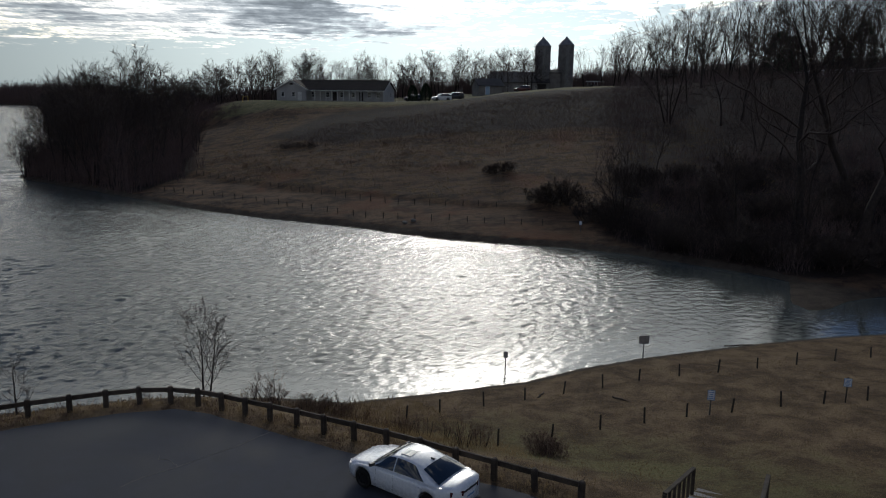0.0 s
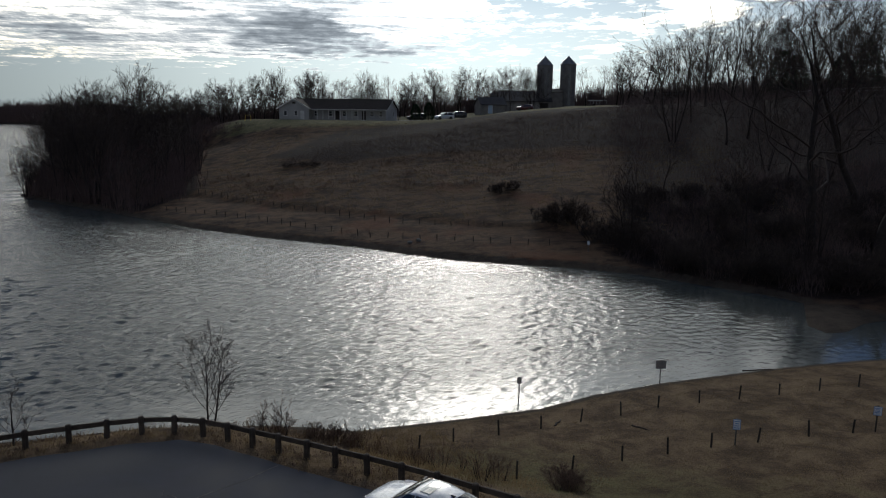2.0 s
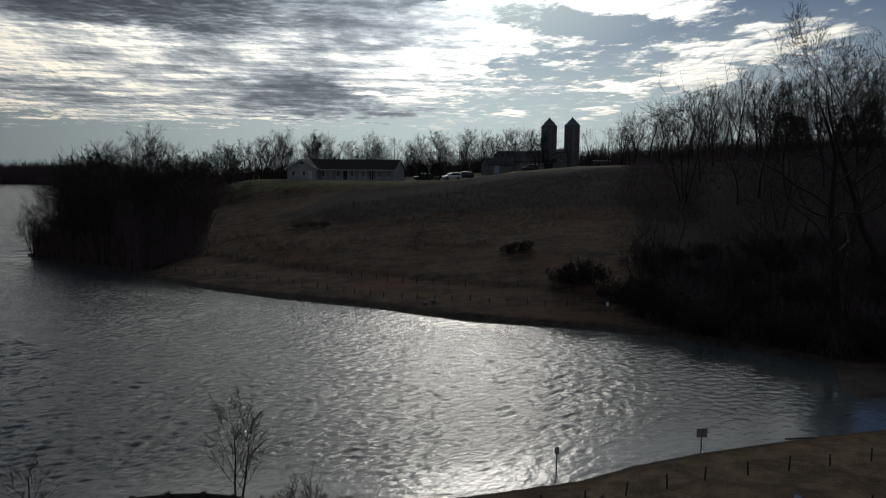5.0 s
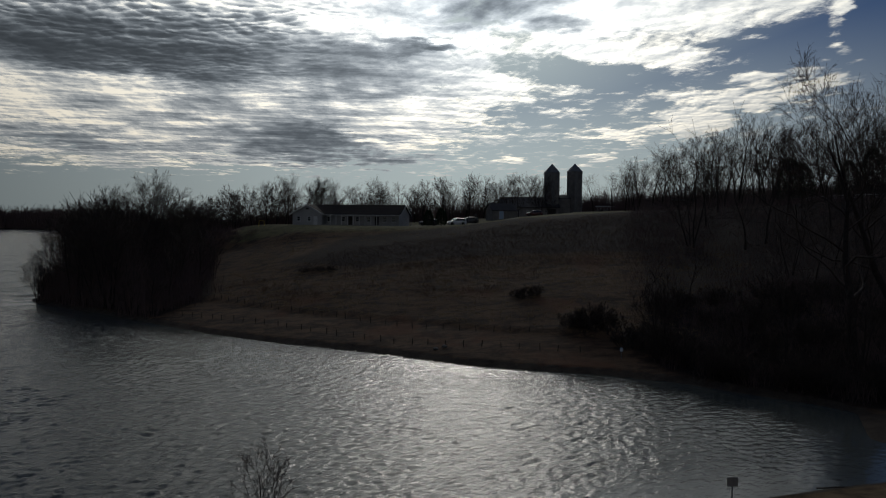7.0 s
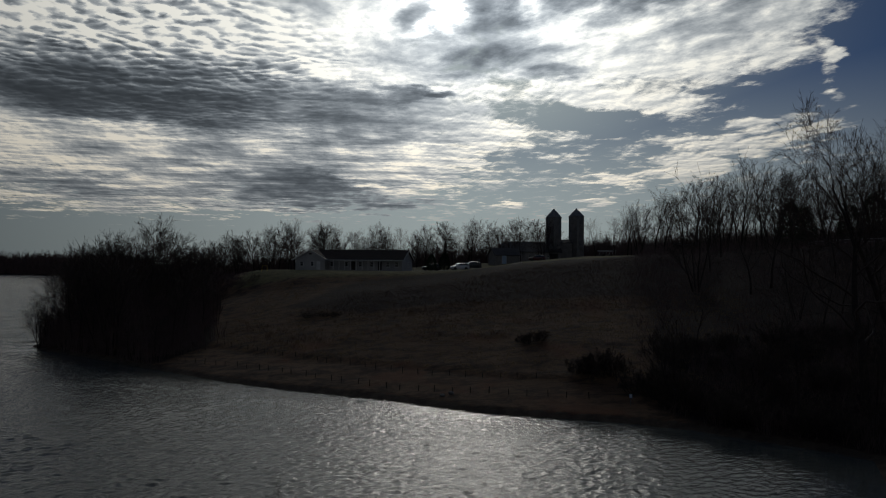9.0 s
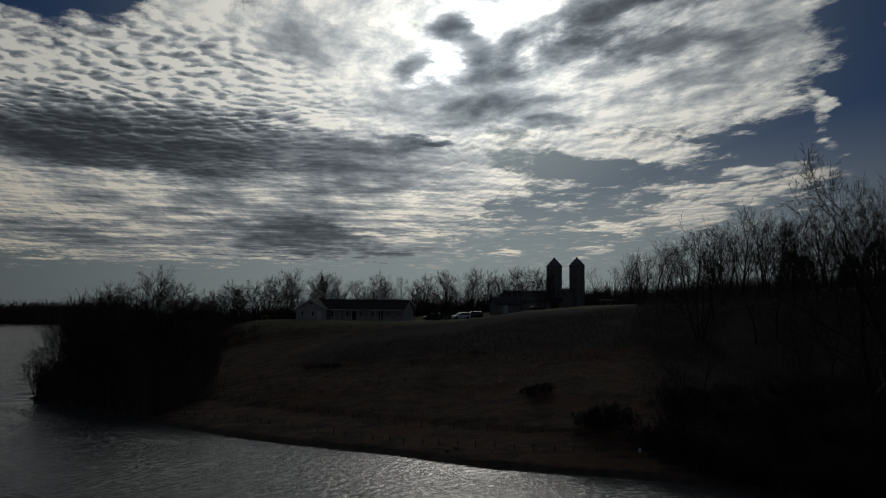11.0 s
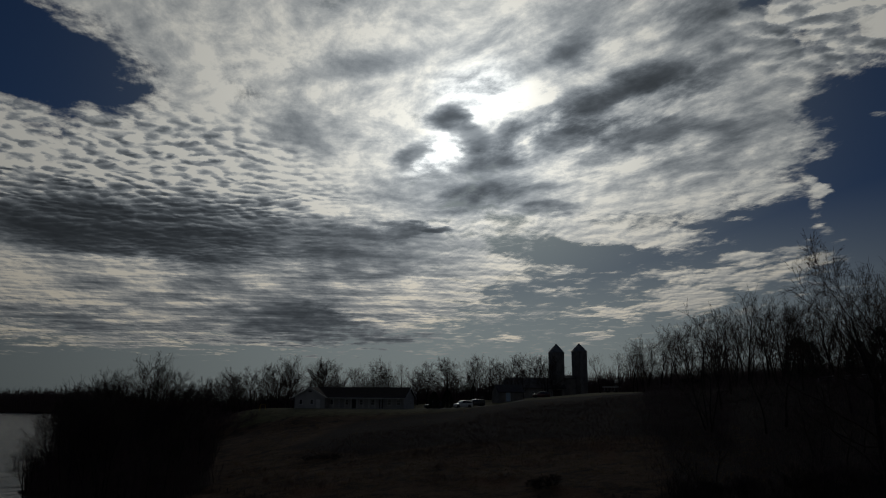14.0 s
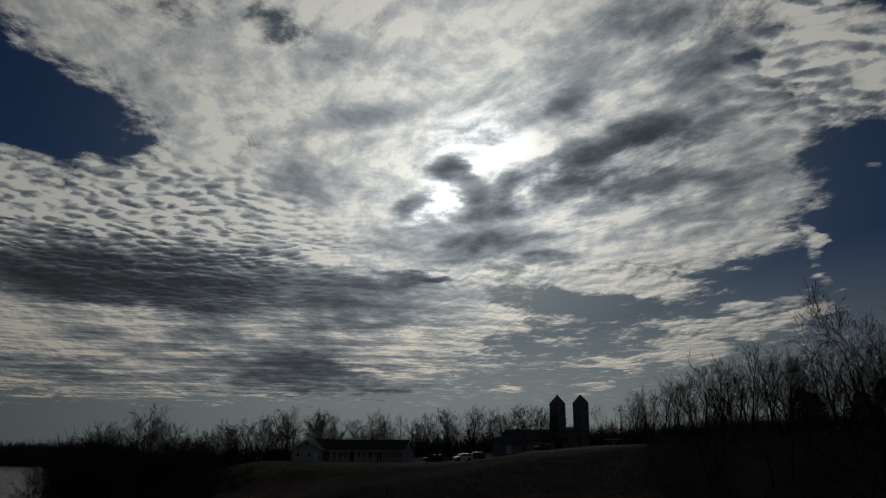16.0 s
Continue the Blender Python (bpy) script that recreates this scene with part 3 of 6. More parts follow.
def build_ground():
    xs = steps((-2600, -1200, 200), (-1200, -400, 20), (-400, -110, 12), (-110, -45, 1.6), (-45, 45, 0.6), (45, 130, 1.6), (130, 400, 12), (400, 2600, 200))
    ys = steps((-600, -40, 40), (-40, 10, 3), (10, 50, 0.5), (50, 130, 0.8), (130, 260, 1.8), (260, 500, 12), (500, 740, 40), (740, 960, 8), (960, 3600, 200))
    X, Y = np.meshgrid(xs, ys)
    Z = height(X, Y)
    me = sheet_mesh("ground", xs, ys, Z, TURF)
    d = edge_distance(LAKE, X, Y)
    north = Y > 54.5
    e = edge_distance(LOT, X, Y)
    green = np.where(north, 0.85 * smooth(-3.0, -0.6, Z - np.interp(X, [-60, -34, 2, 36, 66], [9, 14.3, 15.3, 18.0, 19.8])) * smooth(-54, -44, X) * (1 - smooth(30, 70, X)),
                     0.36 * smooth(14, 5, e) * smooth(2, 6, d) * smooth(1.5, 4.5, e) + 0.24)
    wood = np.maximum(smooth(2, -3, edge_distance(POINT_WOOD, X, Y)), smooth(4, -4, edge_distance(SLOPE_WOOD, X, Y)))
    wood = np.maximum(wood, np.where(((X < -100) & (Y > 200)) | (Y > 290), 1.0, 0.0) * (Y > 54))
    # the bramble band takes the same near-black ground tone
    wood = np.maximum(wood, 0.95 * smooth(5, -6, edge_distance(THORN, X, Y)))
    mud = smooth(1.5, 0.3, d) * np.where(north, 1, 0.8)
    spit = smooth(9, 4, np.hypot(X - 30, Y - 58)) * 0.9
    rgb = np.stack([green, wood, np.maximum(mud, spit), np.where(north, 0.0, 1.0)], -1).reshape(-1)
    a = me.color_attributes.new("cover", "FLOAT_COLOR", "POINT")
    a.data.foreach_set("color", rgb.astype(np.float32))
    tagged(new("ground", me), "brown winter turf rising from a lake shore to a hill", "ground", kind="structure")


def wave_field(n=512, size=102.4, longest=1.15, slope=0.175):
    """A wind-blown surface, periodic over size metres: waves of all lengths that run mostly south-east."""
    rng = np.random.RandomState(17)
    k = np.fft.fftfreq(n, size / n) * math.tau
    kx, ky = np.meshgrid(k, k)
    kk = np.hypot(kx, ky) + 1e-9
    along = (kx * 0.72 - ky * 0.69) / kk
    peak = math.tau / longest
    power = kk ** -4.0 * np.exp(-1.1 * (peak / kk) ** 3) * (0.22 + np.clip(along, 0, 1) ** 2)
    power[kk > math.tau / 0.42] = 0
    f = np.fft.ifft2(np.sqrt(power) * (rng.normal(size=(n, n)) + 1j * rng.normal(size=(n, n)))).real
    gy, gx = np.gradient(f, size / n)
    return f * slope / math.sqrt(np.mean(gx ** 2 + gy ** 2))


def build_water():
    xs = steps((-2600, -500, 300), (-500, -120, 20), (-120, -60, 0.4), (-60, 36, 0.21), (36, 64, 0.4), (64, 400, 42))
    ys = steps((-600, 0, 100), (0, 28, 7), (28, 72, 0.2), (72, 100, 0.3), (100, 150, 0.5), (150, 240, 5), (240, 1500, 60))
    X, Y = np.meshgrid(xs, ys)
    F = wave_field()
    n = len(F)
    u, v = X / 102.4 * n, Y / 102.4 * n
    i, j = np.floor(u).astype(int), np.floor(v).astype(int)
    u, v = u - i, v - j
    pick = lambda a, b: F[(j + b) % n, (i + a) % n]
    Z = (pick(0, 0) * (1 - u) + pick(1, 0) * u) * (1 - v) + (pick(0, 1) * (1 - u) + pick(1, 1) * u) * v
    gusts = 0.9 + 0.22 * wobble(X, Y, 9.0)
    lee = (0.35 + 0.65 * smooth(1.0, 8.0, -edge_distance(LAKE, X, Y))) * (1 - 0.80 * smooth(9, 27, X) * smooth(110, 80, Y))
    calm = smooth(-118, -100, X) * smooth(62, 50, X) * smooth(27, 30, Y) * smooth(149, 125, Y)
    me = sheet_mesh("water", xs, ys, Z * gusts * lee * calm, WATER)
    a = me.color_attributes.new("wind", "FLOAT_COLOR", "POINT")
    a.data.foreach_set("color", np.stack([lee, 1 - calm, lee, np.ones_like(lee)], -1).reshape(-1).astype(np.float32))
    tagged(new("water", me), "grey wind-rippled lake glittering under a low sun", "lake", kind="structure")


def build_lot():
    """The asphalt slab, with a worn edge and a sealed crack."""
    s = Shape()
    rim = []
    for (ax, ay), (bx, by) in zip(LOT, LOT[1:] + LOT[:1]):
        n = max(1, int(math.hypot(bx - ax, by - ay) / 0.6))
        for i in range(n):
            k = i / n
            x, y = ax + (bx - ax) * k, ay + (by - ay) * k
            rim.append((x + 0.05 * math.sin(3.1 * x + y), y + 0.06 * math.sin(2.3 * y + 1.7 * x)))
    top = [(x, y, float(lot_height(x, y)) + 0.035) for x, y in rim]
    low = [(x + 0.03 * math.copysign(1, x), y + 0.03, z - 0.25) for x, y, z in top]
    n = len(top)
    s.add(top + low, [tuple(range(n))] + [(i, n + i, n + (i + 1) % n, (i + 1) % n) for i in range(n)])
    me = s.mesh("parking_lot", ASPHALT)
    bm = bmesh.new()
    bm.from_mesh(me)
    bmesh.ops.triangulate(bm, faces=[f for f in bm.faces if len(f.verts) > 4])
    bmesh.ops.recalc_face_normals(bm, faces=bm.faces)
    bm.to_mesh(me)
    bm.free()
    lot = tagged(new("parking_lot", me), "worn dark grey asphalt parking lot with faint cracks", "parking lot", kind="structure")
    for a, b, w in (((-9.9, 23.2), (-5.6, 27.2), 0.07), ((-8.3, 24.6), (-9.4, 25.4), 0.04)):
        c = Shape()
        pts = []
        for i in range(15):
            k = i / 14
            x = a[0] + (b[0] - a[0]) * k + 0.10 * math.sin(9 * k + a[0])
            y = a[1] + (b[1] - a[1]) * k + 0.08 * math.sin(14 * k)
            pts.append((x, y, float(lot_height(x, y)) + 0.036))
        dx, dy = b[1] - a[1], a[0] - b[0]
        q = math.hypot(dx, dy)
        dx, dy = dx / q * w / 2, dy / q * w / 2
        vs = [(x - dx, y - dy, z) for x, y, z in pts] + [(x, y, z + 0.012) for x, y, z in pts] + [(x + dx, y + dy, z) for x, y, z in pts]
        c.add(vs, [(r * 15 + i, r * 15 + i + 1, (r + 1) * 15 + i + 1, (r + 1) * 15 + i) for r in (0, 1) for i in range(14)])
        part("crack_seam", c, STONE, lot, "gritty raised seam across the asphalt")


build_ground()
build_water()
build_lot()


# ---- the car park: fence and car ----
FENCE = [(-24.5, 25.2), (-22.4, 26.3), (-20.2, 27.4), (-18.0, 28.4), (-16.2, 29.2), (-14.7, 29.7), (-13.35, 30.15), (-12.0, 30.42), (-10.65, 30.4), (-9.35, 30.1),
         (-8.2, 29.6), (-7.05, 29.0), (-5.9, 28.45), (-4.7, 27.85), (-3.5, 27.2), (-2.25, 26.55), (-0.95, 25.8), (0.3, 25.05), (1.6, 24.2), (2.9, 23.4), (4.2, 22.6), (5.6, 21.75)]


def round_topped_post(h, w):
    s = Shape()
    a = w / 2
    rings = [(a, -0.35), (a, h - 0.10), (a * 0.92, h - 0.045), (a * 0.62, h - 0.008), (0.01, h)]
    s.ring((0, 0, 0), rings, 10)
    return s


def build_fence():
    fence = thing("guard_fence", "low dark weathered timber guard fence round the parking lot", "fence")
    post = round_topped_post(0.82, 0.24).mesh("post", RAILWOOD)
    tops = []
    for i, (x, y) in enumerate(FENCE):
        z = ground_at(x, y)
        ob = part("post", post, None, fence)
        ob.matrix_basis = pose(x, y, z, 1.5 * math.sin(i * 2.1), 1.5 * math.cos(i * 1.7), 37 * i)
        tops.append(Vector((x, y, z + 0.58)))
    for a, b in zip(tops, tops[1:]):
        d = (b - a).normalized()
        out = d.cross(Vector((0, 0, 1))).normalized() * 0.15
        s = Shape()
        s.bar(a - out - d * 0.05, b - out + d * 0.04, 0.09, 0.20, 0.2)
        part("rail", s, RAILWOOD, fence)


def loft(s, sections, close=True):
    """Skin over rings of the same number of points."""
    n = len(sections[0])
    vs = [p for r in sections for p in r]
    fs = [(i * n + k, i * n + (k + 1) % n, (i + 1) * n + (k + 1) % n, (i + 1) * n + k) for i in range(len(sections) - 1) for k in range(n)]
    if close:
        fs += [tuple(range(n - 1, -1, -1)), tuple(range((len(sections) - 1) * n, len(sections) * n))]
    return s.add(vs, fs)


SEDAN = dict(length=4.64, width=1.80, wheel=0.33, front=1.44, rear=-1.27, belt=0.97, roof=1.46,
             deck=[(2.32, 0.52), (2.27, 0.66), (2.15, 0.745), (1.9, 0.815), (1.6, 0.87), (1.3, 0.925), (1.0, 0.96), (-1.55, 1.03), (-2.0, 1.07), (-2.22, 1.06), (-2.32, 0.95)],
             screen=(1.22, 0.34), back=(-1.80, -0.72))
SUV = dict(length=4.75, width=1.88, wheel=0.37, front=1.45, rear=-1.35, belt=1.08, roof=1.72,
           deck=[(2.37, 0.70), (2.27, 0.88), (1.9, 0.98), (1.3, 1.05), (1.0, 1.10), (-1.9, 1.12), (-2.2, 1.12), (-2.32, 1.05), (-2.37, 0.9)],
           screen=(1.10, 0.45), back=(-2.28, -1.95))


def build_car(name, label, spec, paint, at, group=""):
    """A car that points along +x, its wheels on z = 0."""
    car = thing(name, label, "car", group, at)
    L, Wd, R = spec["length"], spec["width"] / 2, spec["wheel"]
    deck_x, deck_z = [p[0] for p in spec["deck"]][::-1], [p[1] for p in spec["deck"]][::-1]
    s = Shape()
    rings = []
    for x in sorted(set(np.round(np.concatenate([np.linspace(-L / 2, L / 2, 41), [spec["front"] + k * (R + 0.05) for k in np.linspace(-1, 1, 13)], [spec["rear"] + k * (R + 0.05) for k in np.linspace(-1, 1, 13)]]), 3))):
        end = min(1, (L / 2 - abs(x)) / 0.75)
        w = Wd * (0.58 + 0.42 * math.sqrt(max(0, 1 - (1 - end) ** 2)))
        low = 0.20 + 0.06 * (1 - end)
        for c in (spec["front"], spec["rear"]):
            a = R + 0.05
            if abs(x - c) < a:
                low = max(low, R + math.sqrt(a * a - (x - c) ** 2))
        top = float(np.interp(x, deck_x, deck_z))
        low = min(low, top - 0.12)
        mid = low + (top - low) * 0.55
        half = [(0, low), (w * 0.90, low), (w * 0.975, low + 0.04), (w, mid), (w * 0.985, mid + (top - mid) * 0.55), (w * 0.955, top - 0.09), (w * 0.895, top - 0.035),
                (w * 0.76, top - 0.004), (w * 0.45, top + 0.022), (0, top + 0.034)]
        rings.append([(x, y, z) for y, z in half] + [(x, -y, z) for y, z in half[-2:0:-1]])
    loft(s, rings)
    part("body", s, paint, car, smoothly=True)
    # cabin: outline of the roof in side view
    sx, tx = spec["screen"]
    bx, rx = spec["back"]
    base = lambda x: float(np.interp(x, deck_x, deck_z)) - 0.02

    def crown(x):
        if x > tx:
            k = (sx - x) / (sx - tx)
            return base(sx) + (spec["roof"] - 0.03 - base(sx)) * (1 - (1 - k) ** (1.3 if spec is SEDAN else 1.7))
        if x < rx:
            k = (x - bx) / (rx - bx)
            return base(bx) + (spec["roof"] - 0.05 - base(bx)) * (1 - (1 - k) ** (1.3 if spec is SEDAN else 1.8))
        k = (x - rx) / (tx - rx)
        return spec["roof"] - 0.05 + 0.02 * k + 0.05 * math.sin(math.pi * k)

    def skin(x, k, off=0.0):
        """A point of the cabin: k 0 at the belt line, 1 at the roof's middle."""
        b, t = base(x), crown(x)
        wb, wt = Wd * 0.93, Wd * 0.68
        if k < 0.7:
            u = k / 0.7
            y, z = wb + (wt - wb) * u ** 1.15, b + (t - 0.06 - b) * u
        else:
            u = (k - 0.7) / 0.3
            y, z = wt * (1 - u), t - 0.06 + 0.06 * math.sin(u * math.pi / 2)
        return (x, y + off * (1 if k < 0.9 else 0), z + off * (0.5 if k < 0.7 else 1))

    xs = np.linspace(bx, sx, 30)
    ks = [0, 0.2, 0.4, 0.55, 0.66, 0.7, 0.76, 0.85, 1.0]
    s = Shape()
    rings = [[skin(x, k) for k in ks] + [(p[0], -p[1], p[2]) for p in [skin(x, k) for k in ks[-2::-1]]] for x in xs]
    vs = [p for r in rings for p in r]
    n = len(rings[0])
    s.add(vs, [(i * n + k, i * n + k + 1, (i + 1) * n + k + 1, (i + 1) * n + k) for i in range(len(xs) - 1) for k in range(n - 1)])
    part("roof", s, paint, car, smoothly=True)

    def glass(name, xa, xb, ka, kb, sides, nx=10, nk=5, material=CARGLASS, slant=0.0, off=0.006):
        for side in sides:
            g = Shape()
            pts = []
            for i in range(nx + 1):
                for j in range(nk + 1):
                    k = ka(i / nx) + (kb(i / nx) - ka(i / nx)) * j / nk
                    x = xa + (xb - xa) * i / nx
                    p = skin(min(max(x, bx + 0.001), sx - 0.001), k, off)
                    pts.append((p[0], p[1] * side, p[2]))
            g.add(pts, [(i * (nk + 1) + j, (i + 1) * (nk + 1) + j, (i + 1) * (nk + 1) + j + 1, i * (nk + 1) + j + 1) for i in range(nx) for j in range(nk)])
            part(name, g, material, car, smoothly=True)

    mid = (sx + rx) / 2 - 0.12
    up = lambda lo, hi: (lambda u: lo + (hi - lo) * u)
    glass("side_window", sx - 0.22, mid + 0.02, lambda u: 0.05, lambda u: min(0.685, 0.10 + 1.05 * u), (1, -1))
    glass("side_window", mid - 0.02, rx - 0.38, lambda u: 0.05, lambda u: min(0.685, 0.08 + 1.6 * (1 - u)), (1, -1))
    # screens: across the car, front and back
    for nm, xa, xb in (("windscreen", sx - 0.03, tx + 0.06), ("rear_window", bx + (0.16 if spec is SEDAN else 0.06), rx - (0.22 if spec is SEDAN else 0.04))):
        g = Shape()
        pts = []
        for i in range(9):
            x = xa + (xb - xa) * i / 8
            t = crown(x)
            w = Wd * (0.84 - 0.14 * i / 8)
            for j in range(9):
                u = -1 + j / 4
                pts.append((x + (0.012 if nm == "windscreen" else -0.012), u * w, t + 0.012 - 0.05 * abs(u) ** 3))
        g.add(pts, [(i * 9 + j, (i + 1) * 9 + j, (i + 1) * 9 + j + 1, i * 9 + j + 1) for i in range(8) for j in range(8)])
        part(nm, g, CARGLASS, car, smoothly=True)
    if spec is SEDAN:
        g = Shape()
        pts = [(tx - 0.16 - 0.42 * i / 4, -0.40 + 0.1 * j, crown(tx - 0.16 - 0.42 * i / 4) + 0.010 - 0.012 * abs(j - 4) / 4) for i in range(5) for j in range(9)]
        g.add(pts, [(i * 9 + j, i * 9 + j + 1, (i + 1) * 9 + j + 1, (i + 1) * 9 + j) for i in range(4) for j in range(8)])
        part("sunroof", g, CARGLASS, car, smoothly=True)
        g = Shape()
        loft(g, [[(-0.80 - 0.07 * k + q, y * (1 - 0.5 * k), crown(-0.85) - 0.01 + 0.075 * k) for q, y in ((0.09, 0), (0, 0.03), (-0.09, 0), (0, -0.03))] for k in (0, 0.6, 1)])
        part("aerial", g, BLACKTRIM, car)
    # wheels
    tyre = Shape()
    tyre.ring((0, 0, 0), [(R * 0.62, -0.09), (R * 0.93, -0.105), (R, -0.08), (R, 0.08), (R * 0.93, 0.105), (R * 0.62, 0.09)], 28, "y")
    tyre = tyre.mesh("tyre", RUBBER, True)
    rim = Shape()
    for j in range(10):
        a = math.tau * j / 10
        rim.bar((0.04 * math.cos(a), -0.07, 0.04 * math.sin(a)), (R * 0.60 * math.cos(a), -0.085, R * 0.60 * math.sin(a)), 0.035, 0.05)
    rim.ring((0, 0, 0), [(R * 0.66, -0.10), (R * 0.58, -0.09), (R * 0.56, 0.05), (0.0, 0.05)], 28, "y")
    rim.ring((0, 0, 0), [(0.06, -0.06), (0.055, -0.10), (0.0, -0.10)], 12, "y")
    rim = rim.mesh("rim", ALLOY)
    for x in (spec["front"], spec["rear"]):
        for side in (-1, 1):
            wheel = new("wheel")
            wheel.parent = car
            wheel.matrix_basis = pose(x, side * (Wd - 0.115), R, 0, 0, 0 if side < 0 else 180)
            part("tyre", tyre, None, wheel)
            part("rim", rim, None, wheel, "dull alloy rim")
    dark = Shape()
    dark.box((-L / 2 + 0.35, -Wd * 0.84, 0.17), (L / 2 - 0.35, Wd * 0.84, 0.42))
    part("underbody", dark, BLACKTRIM, car)
    for side in (-1, 1):
        m = Shape()
        y = side * (Wd + 0.02)
        m.bar((sx - 0.27, y - side * 0.06, spec["belt"] + 0.05), (sx - 0.25, y + side * 0.12, spec["belt"] + 0.07), 0.10, 0.11)
        part("mirror", m, BLACKTRIM, car)
        for x in (0.18, -0.85):
            h = Shape()
            h.bar((x, side * (Wd + 0.008), spec["belt"] - 0.16), (x - 0.2, side * (Wd + 0.008), spec["belt"] - 0.155), 0.03, 0.035)
            part("door_handle", h, paint, car)
        for x in (sx - 0.35, mid, rx - 0.35):
            h = Shape()
            h.bar((x, side * (Wd + 0.0015), 0.30), (x - 0.02, side * (Wd * 0.985 + 0.0015), spec["belt"] - 0.08), 0.008, 0.008)
            part("door_gap", h, BLACKTRIM, car)
        h = Shape()
        front_z = float(np.interp(L / 2 - 0.2, deck_x, deck_z))
        h.bar((L / 2 - 0.075, side * (Wd * 0.60), front_z - 0.12), (L / 2 - 0.30, side * (Wd * 0.90), front_z - 0.09), 0.07, 0.09)
        part("headlight", h, LENS_CLEAR, car)
        h = Shape()
        rz = deck_z[0] - 0.07
        h.bar((-L / 2 + 0.01, side * Wd * 0.42, rz - 0.01), (-L / 2 + 0.24, side * Wd * 0.86, rz + 0.02), 0.10, 0.16)
        part("tail_light", h, LENS_RED, car)
    h = Shape()
    h.bar((-L / 2 + 0.005, -Wd * 0.42, deck_z[0] - 0.07), (-L / 2 + 0.005, Wd * 0.42, deck_z[0] - 0.07), 0.04, 0.07)
    part("light_bar", h, BLACKTRIM, car)
    h = Shape()
    h.box((-L / 2 - 0.03, -0.26, 0.62), (-L / 2 + 0.05, 0.26, 0.75))
    plate = part("number_plate", h, SIGNFACE, car)
    h = Shape()
    h.box((-L / 2 - 0.036, -0.19, 0.655), (-L / 2 - 0.031, 0.19, 0.715))
    part("print", h, SIGNBLUE, plate)
    h = Shape()
    h.bar((-L / 2 - 0.01, -Wd * 0.55, 0.33), (-L / 2 - 0.01, Wd * 0.55, 0.33), 0.12, 0.16)
    part("rear_valance", h, BLACKTRIM, car)
    h = Shape()
    h.bar((L / 2 - 0.005, -Wd * 0.55, 0.42), (L / 2 - 0.005, Wd * 0.55, 0.42), 0.06, 0.16)
    part("grille", h, BLACKTRIM, car)
    return car


build_fence()
cx, cy = 0.12, 22.7
build_car("sedan", "clean white compact sedan parked beside the timber fence", SEDAN, WHITEPAINT,
          pose(cx, cy, float(lot_height(cx, cy)) + 0.036, 0, 0, 143.5))


# ---- the field: stakes, signs, handrails ----
def build_stake(h):
    s = Shape()
    s.ring((0, 0, 0), [(0.045, -0.3), (0.045, h * 0.5), (0.042, h - 0.02), (0.03, h), (0.0, h)], 7)
    return s


STAKES = [build_stake(h).mesh("stake", POSTWOOD) for h in (0.66, 0.72, 0.78)]


def stake(x, y, i, group):
    ob = new("stake", STAKES[(i * 7) % 3])
    ob.matrix_basis = pose(x, y, ground_at(x, y), 4 * math.sin(i * 2.7), 4 * math.cos(i * 3.9), 50 * i)
    tagged(ob, "short dark wooden stake standing in winter grass", "stake", group)


def spread(pts, gap):
    """Even places along a line of points."""
    out, left = [Vector(pts[0])], gap
    for a, b in zip(pts, pts[1:]):
        a, b = Vector(a), Vector(b)
        while (b - a).length > left:
            a = a + (b - a).normalized() * left
            out.append(a)
            left = gap
        left -= (b - a).length
    return out


NEAR_ROWS = [[(-0.5, 33.2), (1.1, 34.0), (3.3, 34.8), (5.45, 35.6), (7.6, 36.6), (9.8, 37.3), (12.0, 38.25), (14.35, 38.75), (16.75, 39.4), (19.2, 40.0), (21.65, 40.45), (24.15, 41.0), (26.6, 41.6)],
             [(3.5, 28.7), (5.95, 29.9), (8.25, 30.8), (10.4, 31.45), (12.5, 32.0), (14.7, 32.3), (17.2, 32.75), (19.4, 33.1), (21.7, 33.45), (24.0, 33.9), (26.4, 34.3)]]
for r, row in enumerate(NEAR_ROWS):
    for i, (x, y) in enumerate(row):
        stake(x, y, i + 20 * r, "stakes in the near field")
FAR_ROWS = [[(-40.7, 113.8), (-29.5, 106.4), (-19.8, 99.5), (-8.4, 92.0), (0, 88.4), (8.8, 85.6), (13.5, 84.5)],
            [(-38.9, 123.6), (-26.7, 112.5), (-14.9, 104.0), (-5.0, 97.2), (3.0, 94.2), (9.4, 91.8)]]
for r, row in enumerate(FAR_ROWS):
    for i, p in enumerate(spread(row, 2.2)):
        stake(p.x + 0.2 * math.sin(3 * i), p.y, i + 60 + 40 * r, "stakes on the far bank")


